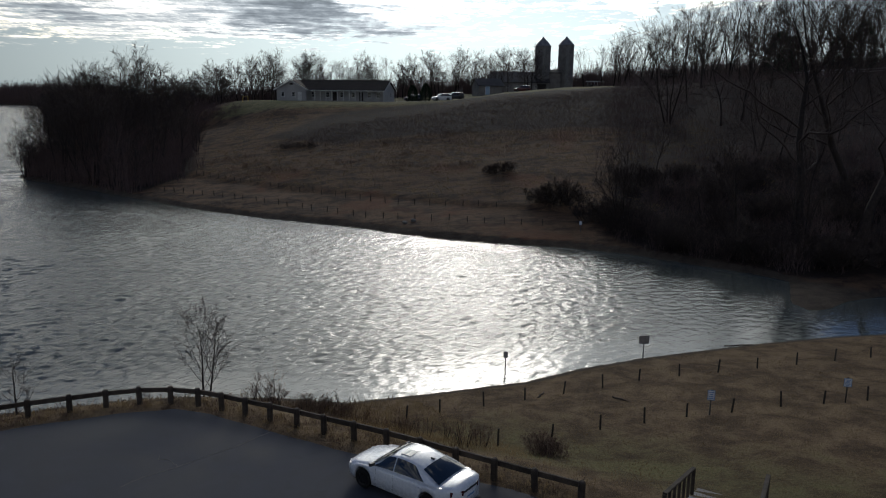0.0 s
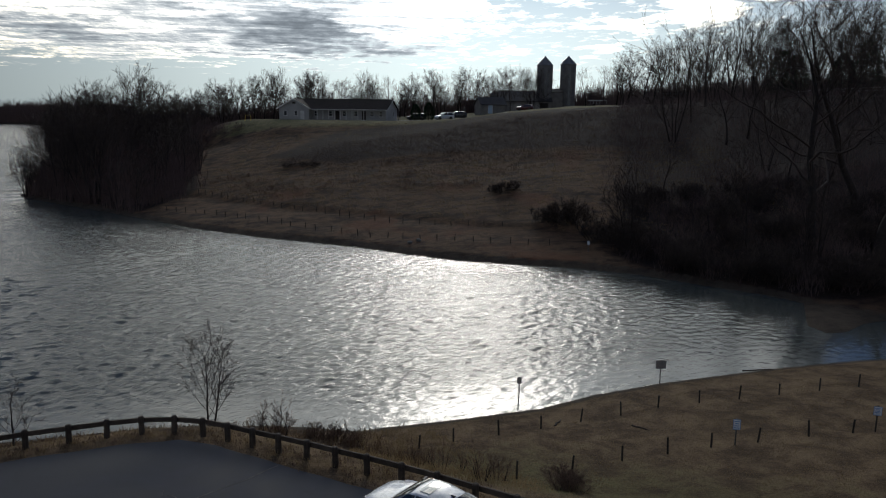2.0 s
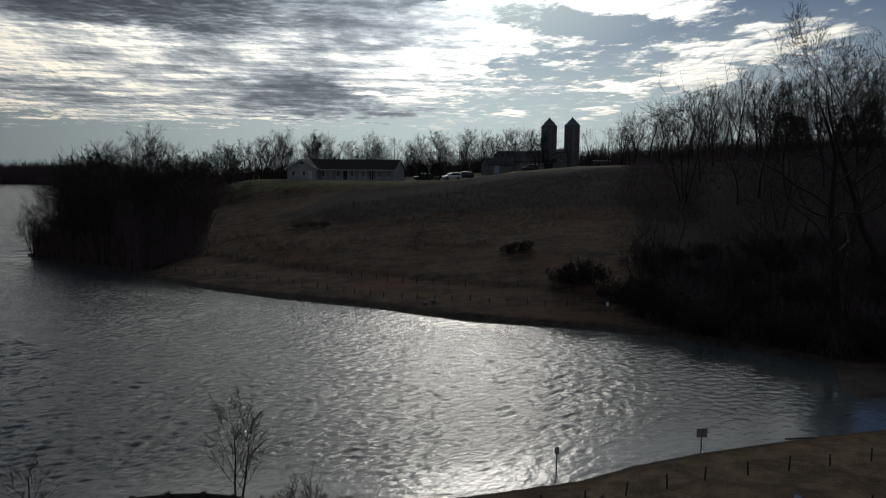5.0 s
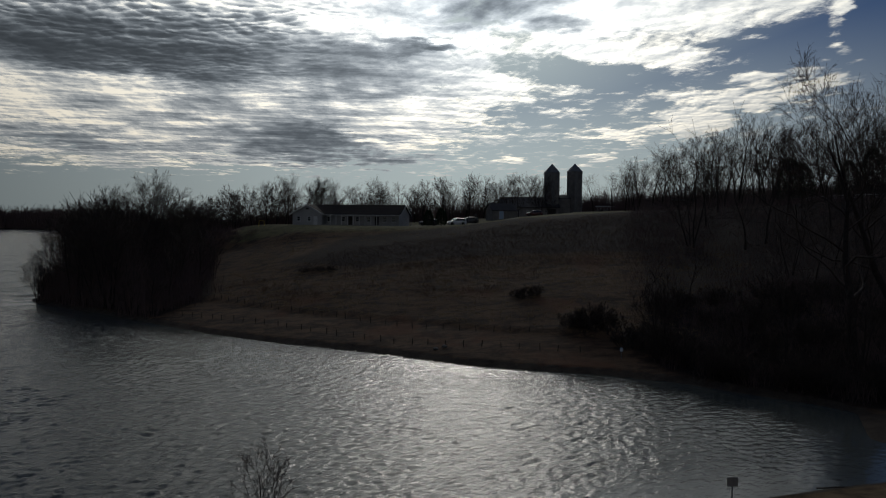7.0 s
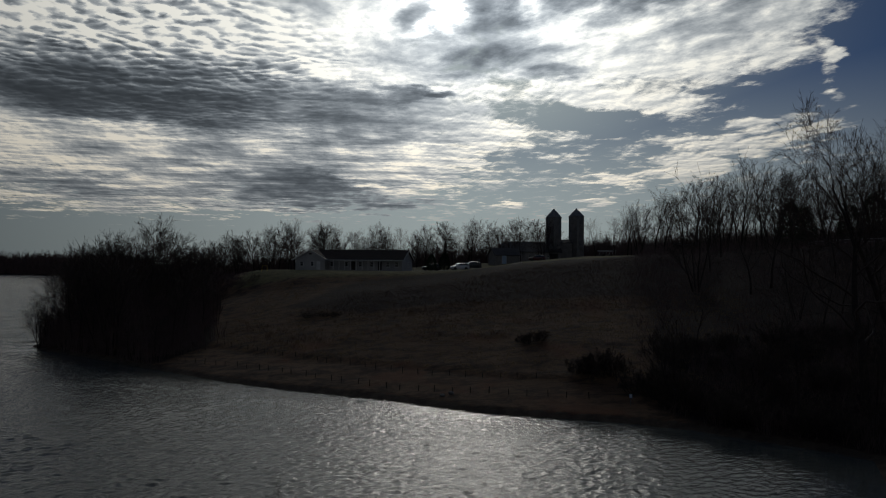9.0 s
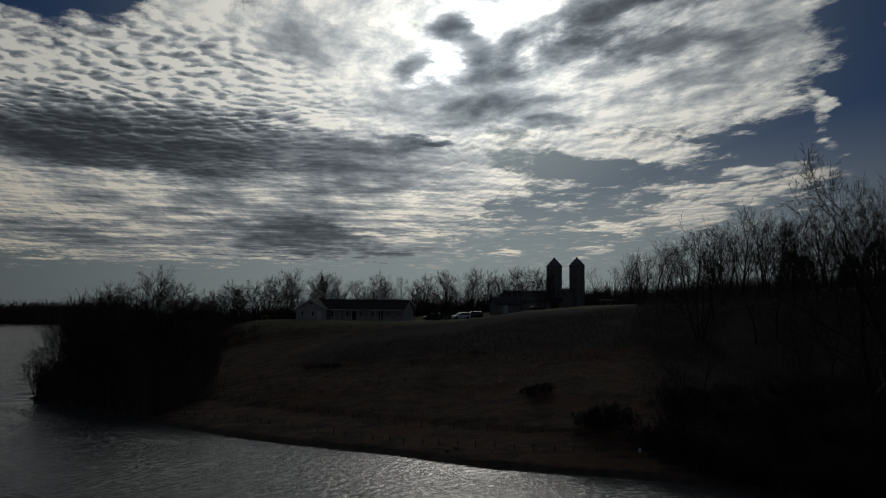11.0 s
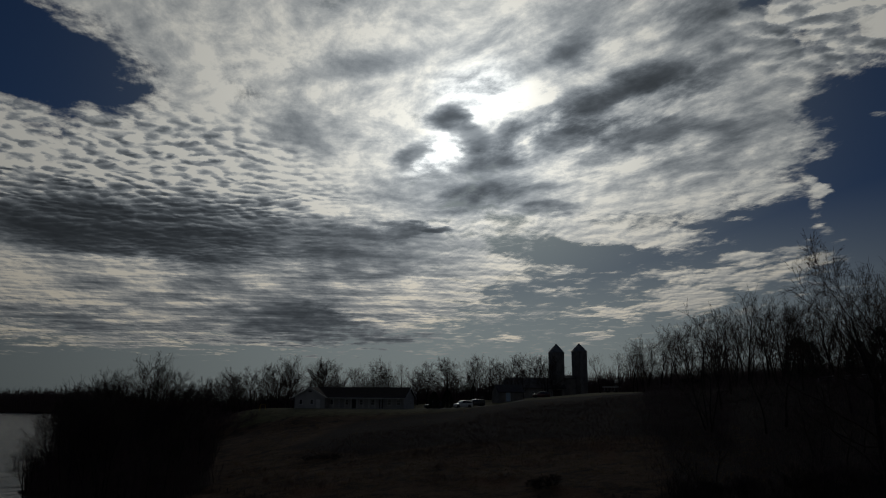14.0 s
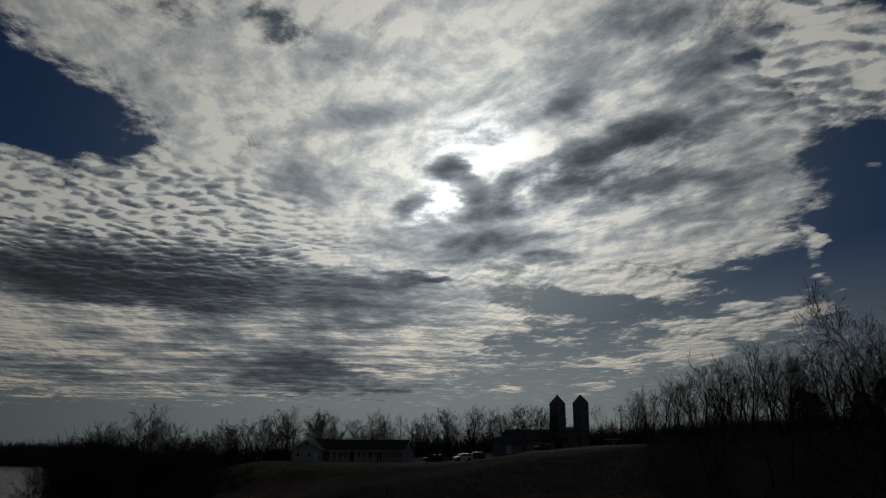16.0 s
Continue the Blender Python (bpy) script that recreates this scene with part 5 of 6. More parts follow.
# ---- trees and brush ----
def grow(rng, h, stems=1, lean=0.08, spread_up=0.9, limbs=9, twig=0.018, fork=0.35, fullness=1.0, deep=2, crook=0.12):
    """A leafless tree: returns the trunk and the crown of limbs, branches and twigs."""
    trunk, crown = Shape(), Shape()

    def path(start, way, length, bits, wander, rise):
        pts = [start.copy()]
        d = way.normalized()
        for _ in range(bits):
            d = (d + Vector((rng.gauss(0, wander), rng.gauss(0, wander), rng.gauss(0, wander) + rise))).normalized()
            pts.append(pts[-1] + d * (length / bits))
        return pts

    def branch(start, way, length, r, depth):
        bits = 1 if depth >= deep else ((5 if crook < 0.2 else 9) if depth < 1 else (3 if crook < 0.2 else 5))
        pts = path(start, way, length, bits, crook if depth < 1 else 0.8 * crook, 0.07 * spread_up)
        end = max(twig * 0.6, r * 0.35)
        crown.tube(pts, [r + (end - r) * i / bits for i in range(bits + 1)], 5 if depth < 1 else 3, cap=False)
        if depth >= deep or r < twig * 0.7:
            return
        n = (8, 11, 9)[depth] if depth < deep - 1 else 10
        n = max(2, round(n * fullness * rng.uniform(0.75, 1.25)))
        for i in range(n):
            k = rng.uniform(0.25, 1.0)
            j = min(bits - 1, int(k * bits))
            at = pts[j].lerp(pts[j + 1], k * bits - j)
            d = (pts[j + 1] - pts[j]).normalized()
            side = d.orthogonal().normalized()
            side.rotate(Matrix.Rotation(rng.uniform(0, math.tau), 3, d))
            w = d * rng.uniform(0.7, 1.0) + side * rng.uniform(0.4, 0.9)
            branch(at, w, length * (rng.uniform(0.42, 0.66) if depth < deep - 1 else rng.uniform(0.25, 0.48)), max(twig * 0.7, r * (1 - 0.6 * k) * 0.55), depth + 1)

    for s in range(stems):
        a = rng.uniform(0, math.tau)
        hh = h * (1 if s == 0 else rng.uniform(0.7, 0.95))
        r0 = h * 0.017 * (1.0 if stems == 1 else 0.62)
        off = Vector((math.cos(a), math.sin(a), 0)) * (0.0 if s == 0 else (0.25 + 0.02 * h) * (0.5 if stems == 2 else 1))
        way = Vector((math.cos(a) * lean, math.sin(a) * lean, 1)) * 1.0
        pts = path(off - Vector((0, 0, 0.4)), way, hh * 0.86, 7, 0.06 if crook < 0.2 else 0.11, 0.06)
        rad = [r0 * (1 - 0.86 * i / 7) + 0.01 for i in range(8)]
        rad[0] *= 1.35
        trunk.tube(pts, rad, 7)
        for i in range(limbs):
            k = fork + (1 - fork) * (i + rng.uniform(0.0, 0.9)) / limbs
            k = min(k, 0.995)
            j = min(6, int(k * 7))
            at = pts[j].lerp(pts[j + 1], k * 7 - j)
            az = i * 2.4 + rng.uniform(-0.5, 0.5)
            up = spread_up * (0.45 + 0.9 * k) + rng.uniform(-0.15, 0.2)
            w = Vector((math.cos(az), math.sin(az), up))
            branch(at, w, hh * (0.26 + 0.30 * (1 - k)) * rng.uniform(0.8, 1.2), max(twig, r0 * (1 - 0.8 * k) * 0.44), 0)
    return trunk, crown


def tree_kind(name, label, seed, wood=None, **how):
    """One tree to copy: trunk and crown of its own."""
    rng = random.Random(seed)
    trunk, crown = grow(rng, **how)
    return trunk.mesh("trunk", BARK, True), crown.mesh("crown", wood or TWIG, True), label


OAKS = [tree_kind("bare_tree", "leafless spreading tree with a fine twig crown", 10 + i, h=12.0, limbs=13, spread_up=1.35, twig=0.022, fork=0.16, fullness=0.85) for i in range(4)]
FINE = [tree_kind("bare_tree", "leafless round-crowned tree with fine twigs", 20 + i, h=12.0, limbs=14, spread_up=1.35, twig=0.020, fork=0.25, fullness=0.95) for i in range(3)]
UPRIGHT = [tree_kind("bare_tree", "tall leafless tree with upswept limbs", 30 + i, h=15.0, limbs=12, spread_up=1.8, twig=0.022, fork=0.22, fullness=0.75) for i in range(4)]
THIN = [tree_kind("bare_tree", "slim leafless tree with few high branches", 50 + i, h=15.0, limbs=9, spread_up=1.4, twig=0.022, fork=0.36, fullness=0.62) for i in range(4)]
CLUMP = [tree_kind("bare_tree", "leafless many-stemmed tree at the wood's edge", 70 + i, h=10.0, stems=4, lean=0.28, limbs=6, spread_up=1.4, twig=0.024, fork=0.2, fullness=0.6) for i in range(3)]


def plant(kind, x, y, h, base, turn, group, z=None, label=""):
    trunk, crown, words = kind
    t = thing("bare_tree", label or words, "tree", group, pose(x, y, ground_at(x, y) if z is None else z, 0, 0, turn) @ Matrix.Scale(h / base, 4))
    part("trunk", trunk, None, t)
    part("crown", crown, None, t)


def scatter(poly, n, seed, gap=1.5):
    rng = random.Random(seed)
    xs, ys = [p[0] for p in poly], [p[1] for p in poly]
    out = []
    for _ in range(n * 30):
        x, y = rng.uniform(min(xs), max(xs)), rng.uniform(min(ys), max(ys))
        if inside(poly, x, y) and all((x - a) ** 2 + (y - b) ** 2 > gap * gap for a, b in out):
            out.append((x, y))
            if len(out) >= n:
                break
    return out


def blades_mesh(name, V, F, material):
    """One mesh from stacked small pieces: V pieces x points x 3, F the faces of one piece."""
    n, m = V.shape[0], V.shape[1]
    faces = [(np.arange(n)[:, None] * m + np.array(f)[None]).tolist() for f in F]
    me = bpy.data.meshes.new(name)
    me.from_pydata(V.reshape(-1, 3).tolist(), [], [f for part_faces in faces for f in part_faces])
    me.materials.append(material)
    return me


def brush(name, label, category, places, tall, stems, seed, material, thick=0.02, spread=0.8, lean=0.45):
    """A tangle of leafless stems over many places, as one mass."""
    rng = np.random.RandomState(seed)
    P = np.repeat(np.array(places, float), stems, 0)
    n = len(P)
    k = np.repeat(rng.uniform(0.6, 1.25, len(places)), stems)
    z = np.repeat(height(np.array([p[0] for p in places]), np.array([p[1] for p in places])), stems)
    a, q = rng.uniform(0, math.tau, n), spread * np.sqrt(rng.rand(n))
    B = P + np.stack([q * np.cos(a), q * np.sin(a)], -1)
    h = rng.uniform(tall[0], tall[1], n) * k * (1 - 0.35 * q / max(spread, 0.01))
    T = B + rng.normal(0, lean * 0.5, (n, 2)) * h[:, None]
    M = B + (T - B) * 0.35 + rng.normal(0, 0.05, (n, 2)) * h[:, None]
    w = thick * rng.uniform(0.7, 1.4, n)
    corner = np.array([(1, 0), (-0.5, 0.87), (-0.5, -0.87)])
    rings = []
    for xy, zz, r in ((B, z - 0.1, w), (M, z + h * 0.55, w * 0.7), (T, z + h, w * 0.15)):
        rings.append(np.concatenate([xy[:, None] + corner[None] * r[:, None, None], np.broadcast_to(zz[:, None, None], (n, 3, 1))], -1))
    stem = blades_mesh(name, np.concatenate(rings, 1), [(0, 1, 4, 3), (1, 2, 5, 4), (2, 0, 3, 5), (3, 4, 7, 6), (4, 5, 8, 7), (5, 3, 6, 8)], material)
    # side twigs
    t = 3
    k, c = rng.uniform(0.1, 0.8, (n, t)), rng.uniform(0, math.tau, (n, t))
    xy = M[:, None] + (T - M)[:, None] * k[..., None]
    zz = (z + h * 0.55)[:, None] + h[:, None] * 0.45 * k
    g = h[:, None] * rng.uniform(0.10, 0.24, (n, t))
    root = np.concatenate([xy, zz[..., None]], -1)[:, :, None]
    r = (w * 0.45)[:, None, None, None]
    base = root + np.concatenate([corner, np.zeros((3, 1))], -1)[None, None] * r
    tip = root + np.stack([0.6 * g * np.cos(c), 0.6 * g * np.sin(c), 0.8 * g], -1)[:, :, None]
    twigs = blades_mesh(name, np.concatenate([base, tip], 2).reshape(-1, 4, 3), [(0, 1, 3), (1, 2, 3), (2, 0, 3)], material)
    bm = bmesh.new()
    bm.from_mesh(stem)
    bm.from_mesh(twigs)
    bm.to_mesh(stem)
    bm.free()
    bpy.data.meshes.remove(twigs)
    return tagged(new(name, stem), label, category, kind="stuff")


def tufts(name, label, places, tall, blades, seed, material, wide=0.012, spread=0.25):
    """Grass clumps of single blades, as one mass."""
    rng = np.random.RandomState(seed)
    P = np.array(places, float)
    Z = np.repeat(height(P[:, 0], P[:, 1]), blades)
    k = np.repeat(rng.uniform(0.6, 1.3, len(P)), blades)
    P = np.repeat(P, blades, 0)
    n = len(P)
    a, q = rng.uniform(0, math.tau, n), spread * rng.rand(n)
    B = P + np.stack([q * np.cos(a), q * np.sin(a)], -1)
    h = rng.uniform(tall[0], tall[1], n) * k
    b = rng.uniform(0, math.tau, n)
    T = B + (0.45 * h * rng.rand(n))[:, None] * np.stack([np.cos(b), np.sin(b)], -1)
    s = np.stack([np.cos(b + 1.57), np.sin(b + 1.57)], -1) * (wide * rng.uniform(0.7, 1.5, n))[:, None]
    lift = lambda xy, zz: np.concatenate([xy, zz[:, None]], -1)
    V = np.stack([lift(B - s, Z - 0.03), lift(B + s, Z - 0.03), lift((B + T) / 2 + s * 0.7, Z + h * 0.65), lift(T, Z + h)], 1)
    return tagged(new(name, blades_mesh(name, V, [(0, 1, 2), (0, 2, 3)], material)), label, "grass", kind="stuff")


def build_trees():
    rng = random.Random(5)
    # the point of land across the water
    for i, (x, y) in enumerate(scatter(POINT_WOOD, 100, 3, 2.0)):
        far = min(1.0, max(0.0, (y - 118) / 60))
        kind = (CLUMP, OAKS, UPRIGHT)[i % 3]
        base = {0: 10.0, 1: 12.0, 2: 15.0}[i % 3]
        k = kind[i % len(kind)]
        shore = float(edge_distance(LAKE, np.array(x), np.array(y)))
        inner = -float(edge_distance(POINT_WOOD, np.array(x), np.array(y)))
        h = min(13.5, 7.5 + 0.55 * min(inner, 11)) * rng.uniform(0.8, 1.08)
        if x < -0.43 * y and y < 165:
            h = rng.uniform(13.5, 17.0)
        if y > 175:
            h = rng.uniform(8, 11)
        plant(k, x, y, h, base, rng.uniform(0, 360), "trees on the point")
    for i, (x, y, h) in enumerate(((-64.0, 163, 18.5), (-61.5, 164, 16.5), (-66.0, 160, 16.0), (-72, 160, 15.0), (-76, 166, 14.5), (-80, 172, 15.0), (-84, 178, 14.5), (-69, 170, 14.5), (-88, 184, 14.0),
                                   (-57, 168, 12.5), (-73, 152, 15.0), (-78, 158, 14.0))):
        plant(FINE[i % 3], x, y, h, 12.0, 67 * i, "trees on the point")
    for i in range(16):
        plant(FINE[i % 3], -92 + 3.3 * i + rng.uniform(-1, 1), 205 + rng.uniform(-8, 8), rng.uniform(10.5, 13.0), 12.0, 50 * i, "trees on the point")
    for i, (x, y, h) in enumerate(((-74.4, 137.2, 9), (-75.6, 139.8, 8), (-73.2, 136.6, 6))):
        plant(CLUMP[i], x, y, h, 10.0, 70 * i, "trees on the point", label="pale leafless tree leaning out over the water")
    # behind the house and the car park on the hill
    for i in range(64):
        k = i / 63
        x = -100 + 134 * k + rng.uniform(-1.6, 1.6)
        y = 232 + rng.uniform(-12, 26)
        h = rng.uniform(8.5, 12.0) + 1.5 * math.sin(i * 1.9)
        kind, base = ((OAKS, 12.0), (UPRIGHT, 15.0), (OAKS, 12.0))[i % 3]
        plant(kind[i % 4], x, y, h, base, rng.uniform(0, 360), "trees behind the house")
    for i, (x, y, h) in enumerate(((-39.5, 238, 14.2), (-37.0, 240, 12.5), (-24.5, 236, 12.2), (-21.5, 239, 11.5), (-10, 238, 9.5), (0.5, 240, 12.6), (6.5, 242, 12.4), (12.0, 240, 11.8),
                                   (20.5, 264, 12.5), (27.5, 266, 13.5), (29.5, 268, 12.5))):
        plant(OAKS[i % 4], x, y, h, 12.0, 77 * i, "trees behind the house")
    # the wooded slope and the hilltop beyond it
    for i in range(50):
        k = i / 49
        x = 47 + 90 * k + rng.uniform(-2, 2)
        y = 226 - 40 * k + rng.uniform(-14, 16)
        h = (12.0 + 8.0 * smooth(0, 0.35, k)) * rng.uniform(0.72, 1.12)
        kind, base = ((THIN, 15.0), (UPRIGHT, 15.0), (THIN, 15.0), (OAKS, 12.0), (THIN, 15.0))[i % 5]
        plant(kind[(i // 4) % 4], x, y, float(h), base, rng.uniform(0, 360), "trees on the hilltop")
    for i, (x, y) in enumerate(scatter(SLOPE_WOOD, 84, 8, 3.0)):
        kind, base = ((THIN, 15.0), (CLUMP, 10.0), (THIN, 15.0))[i % 3]
        h = rng.uniform(6, 11) if y < 120 else rng.uniform(9, 15)
        plant(kind[i % len(kind)], x, y, h, base, rng.uniform(0, 360), "trees on the slope")


TALL = [tree_kind("bare_tree", "very tall leafless tree with thick crooked limbs", 91 + i, h=28.0, limbs=12, spread_up=0.85, twig=0.020, fork=0.24, fullness=0.6, deep=3, crook=0.24) for i in range(2)]


def build_tall_trees():
    plant(TALL[0], 37.5, 74, 28, 28.0, 30, "tall trees on the slope")
    plant(TALL[1], 43.5, 73, 27, 28.0, 200, "tall trees on the slope")
    plant(TALL[0], 47.5, 84, 26, 28.0, 120, "tall trees on the slope")
    plant(TALL[1], 50.0, 70, 25, 28.0, 290, "tall trees on the slope")


build_trees()
build_tall_trees()


def build_brush():
    brush("point_thicket", "tall dark leafless thicket at the water's edge of the point", "thicket", [p for p in scatter(POINT_WOOD, 700, 20, 0.8) if p[0] < -0.41 * p[1] and p[1] < 166], (5.5, 12.0), 16, 19, BRUSH, 0.035, 1.6, 0.30)
    brush("point_thicket", "dense dark leafless thicket along the wooded point", "thicket", scatter(POINT_WOOD, 760, 21, 0.8), (2.0, 7.5), 24, 22, BRUSH, 0.032, 1.5, 0.5)
    brush("hedge", "low dark leafless hedge between the point and the lawn", "hedge", scatter([(-106.2, 342.0), (-50.1, 177.9), (-43.4, 170.4), (-42.6, 166.8), (-47.7, 167.7), (-53.0, 166.5)], 240, 44, 0.7), (0.4, 1.6), 24, 45, BRUSH, 0.022, 1.3, 0.9)
    low = [(20.5, 79), (22.8, 74.8), (30.8, 67.5), (36, 63.5), (50, 64), (75, 68), (90, 95), (60, 104), (40, 102), (27, 93)]
    brush("slope_thicket", "dense dark leafless thicket at the foot of the wooded slope", "thicket", scatter(low, 620, 23, 0.8), (0.8, 3.2), 24, 24, BRUSH, 0.020, 1.2, 1.1)
    brush("slope_undergrowth", "dark leafless undergrowth between the trees on the slope", "thicket", scatter([(22, 92), (40, 98), (90, 92), (138, 100), (138, 205), (50, 200), (36, 155), (27, 118)], 1700, 33, 1.0), (0.5, 2.8), 16, 34, BRUSH, 0.024, 1.7, 1.0)
    brush("hillside_brambles", "low dark bramble patches across the hillside", "thicket", scatter([(-12, 128), (-30, 135), (-20, 146), (10, 158), (40, 165), (56, 168), (50, 140), (35, 118), (12, 124)], 1300, 25, 0.8), (0.25, 0.9), 20, 26, BRUSH, 0.014, 1.4, 1.6)
    belt = [(-104, 240), (-20, 252), (60, 262), (60, 286), (-112, 266)]
    brush("hilltop_woods", "dark belt of leafless woodland behind the hilltop", "woodland", scatter(belt, 700, 27, 1.2), (3.5, 9.0), 18, 28, BRUSH, 0.09, 2.6, 0.25)
    belt = [(60, 250), (150, 226), (150, 250), (60, 276)]
    brush("hilltop_woods", "dark belt of leafless woodland behind the hilltop", "woodland", scatter(belt, 420, 35, 1.2), (3.0, 9.5), 16, 36, BRUSH, 0.08, 2.4, 0.35)
    belt = [(46, 214), (140, 180), (140, 225), (60, 246)]
    brush("hilltop_undergrowth", "dark undergrowth below the hilltop trees", "thicket", scatter(belt, 700, 29, 1.0), (1.5, 6.5), 18, 30, BRUSH, 0.045, 1.8, 0.45)
    pts = scatter([(-830, 757), (-730, 788), (-480, 848), (-370, 794), (-310, 815), (-480, 940), (-860, 830)], 1500, 31, 2.8)
    brush("far_woods", "hazy dark woodland on the distant shore", "woodland", pts, (12.0, 23.0), 14, 32, BRUSH, 0.34, 6.0, 0.3)
    rng = random.Random(6)
    edge = [(-22, 32.6), (-18, 33.2), (-14.5, 34.4), (-10, 35.0), (-7, 34.8), (-4.5, 34.6), (-3.4, 33.8), (-1.5, 31.5), (-0.5, 29.5)]
    line = spread(edge, 0.28)
    brush("bank_brush", "tangled russet stems along the near bank", "thicket", [(p.x + rng.gauss(0, 0.5), p.y + rng.gauss(0, 0.6)) for p in line], (0.25, 0.7), 16, 56, RUST_BRUSH, 0.008, 0.5, 0.6)
    brush("russet_weeds", "russet dry weed patches low on the hillside", "weeds", [p for c in ((-27, 119), (-31, 124), (-22, 117), (-12, 118), (-4, 114), (4, 112), (-2, 121), (-16, 126), (-35, 130), (12, 118), (-8, 128), (2, 132)) for p in [(c[0] + rng.gauss(0, 2.6), c[1] + rng.gauss(0, 1.6)) for _ in range(34)]], (0.2, 0.75), 10, 61, RUST_BRUSH, 0.016, 0.7, 0.8)
    tufts("bank_grass", "tall dry grass along the near bank", [(p.x + rng.gauss(0, 0.6), p.y + rng.gauss(0, 0.7)) for p in spread(edge, 0.09)], (0.15, 0.45), 7, 58, STRAW, 0.008, 0.25)
    pts = []
    for _ in range(9000):
        x, y = rng.uniform(-40, 45), rng.uniform(85, 165)
        d = float(edge_distance(LAKE, np.array(x), np.array(y))) if y < 140 else 30
        if d > 11.5 and not inside(POINT_WOOD, x, y) and (rng.random() < 0.2 or not inside(THORN, x, y)):
            pts.append((x, y))
    tufts("hill_grass", "matted dry grass tussocks over the hillside", pts, (0.05, 0.18), 6, 59, PALE_STRAW, 0.04, 0.7)
    pts = [(rng.uniform(-3, 34), rng.uniform(18, 46)) for _ in range(16000)]
    X, Y = np.array([p[0] for p in pts]), np.array([p[1] for p in pts])
    ok = (edge_distance(LAKE, X, Y) > 0.8) & (edge_distance(LOT, X, Y) > 0.4)
    tufts("field_grass", "short patchy winter grass in the near field", [p for p, k in zip(pts, ok) if k], (0.02, 0.06), 6, 60, PALE_STRAW, 0.010, 0.35)

    verge = [(p.x + rng.gauss(0, 0.9), p.y + rng.gauss(0, 0.9)) for p in spread(FENCE, 0.016)]
    X, Y = np.array([p[0] for p in verge]), np.array([p[1] for p in verge])
    ok = (edge_distance(LOT, X, Y) > 0.05) & (edge_distance(LAKE, X, Y) > 0.5)
    verge = [p for p, k in zip(verge, ok) if k]
    tufts("verge_grass", "unmown dry grass along the timber fence", verge[::2], (0.05, 0.20), 9, 64, PALE_STRAW, 0.007, 0.22)
    tufts("verge_grass", "brown weeds and dead leaves along the timber fence", verge[1::2], (0.03, 0.14), 8, 65, RUST_BRUSH, 0.010, 0.25)
    rough = [(rng.uniform(-3.5, 4.5), rng.uniform(26, 36)) for _ in range(1500)]
    X, Y = np.array([p[0] for p in rough]), np.array([p[1] for p in rough])
    ok = (edge_distance(LAKE, X, Y) > 0.6) & (edge_distance(LOT, X, Y) > 2.0) & (X < 5.5 - 0.55 * (Y - 26))
    tufts("rank_grass", "rank brown grass between the fence and the shore", [p for p, k in zip(rough, ok) if k], (0.06, 0.24), 8, 66, PALE_STRAW, 0.006, 0.30)

build_brush()

SHRUBS = [tree_kind("bare_bush", "dense leafless bush", 120 + i, h=2.0, stems=7, lean=0.7, limbs=5, spread_up=0.9, twig=0.009, fork=0.15, fullness=0.9) for i in range(3)]
RUSSET = [tree_kind("bare_bush", "russet leafless bush", 140 + i, RUST_BRUSH, h=2.0, stems=9, lean=0.7, limbs=6, spread_up=0.8, twig=0.006, fork=0.12, fullness=0.95) for i in range(2)]
WISPS = [tree_kind("bare_bush", "thin leafless shrub", 130 + i, RUST_BRUSH, h=2.0, stems=5, lean=0.35, limbs=4, spread_up=1.3, twig=0.006, fork=0.25, fullness=0.55) for i in range(2)]


def bush(kind, x, y, h, turn, label, group="", wide=1.0):
    trunk, crown, _ = kind
    t = thing("bare_bush", label, "bush", group, pose(x, y, ground_at(x, y) - 0.05, 0, 0, turn) @ Matrix.Diagonal((wide * h / 2.0, wide * h / 2.0, h / 2.0, 1)))
    part("trunk", trunk, None, t)
    part("crown", crown, None, t)


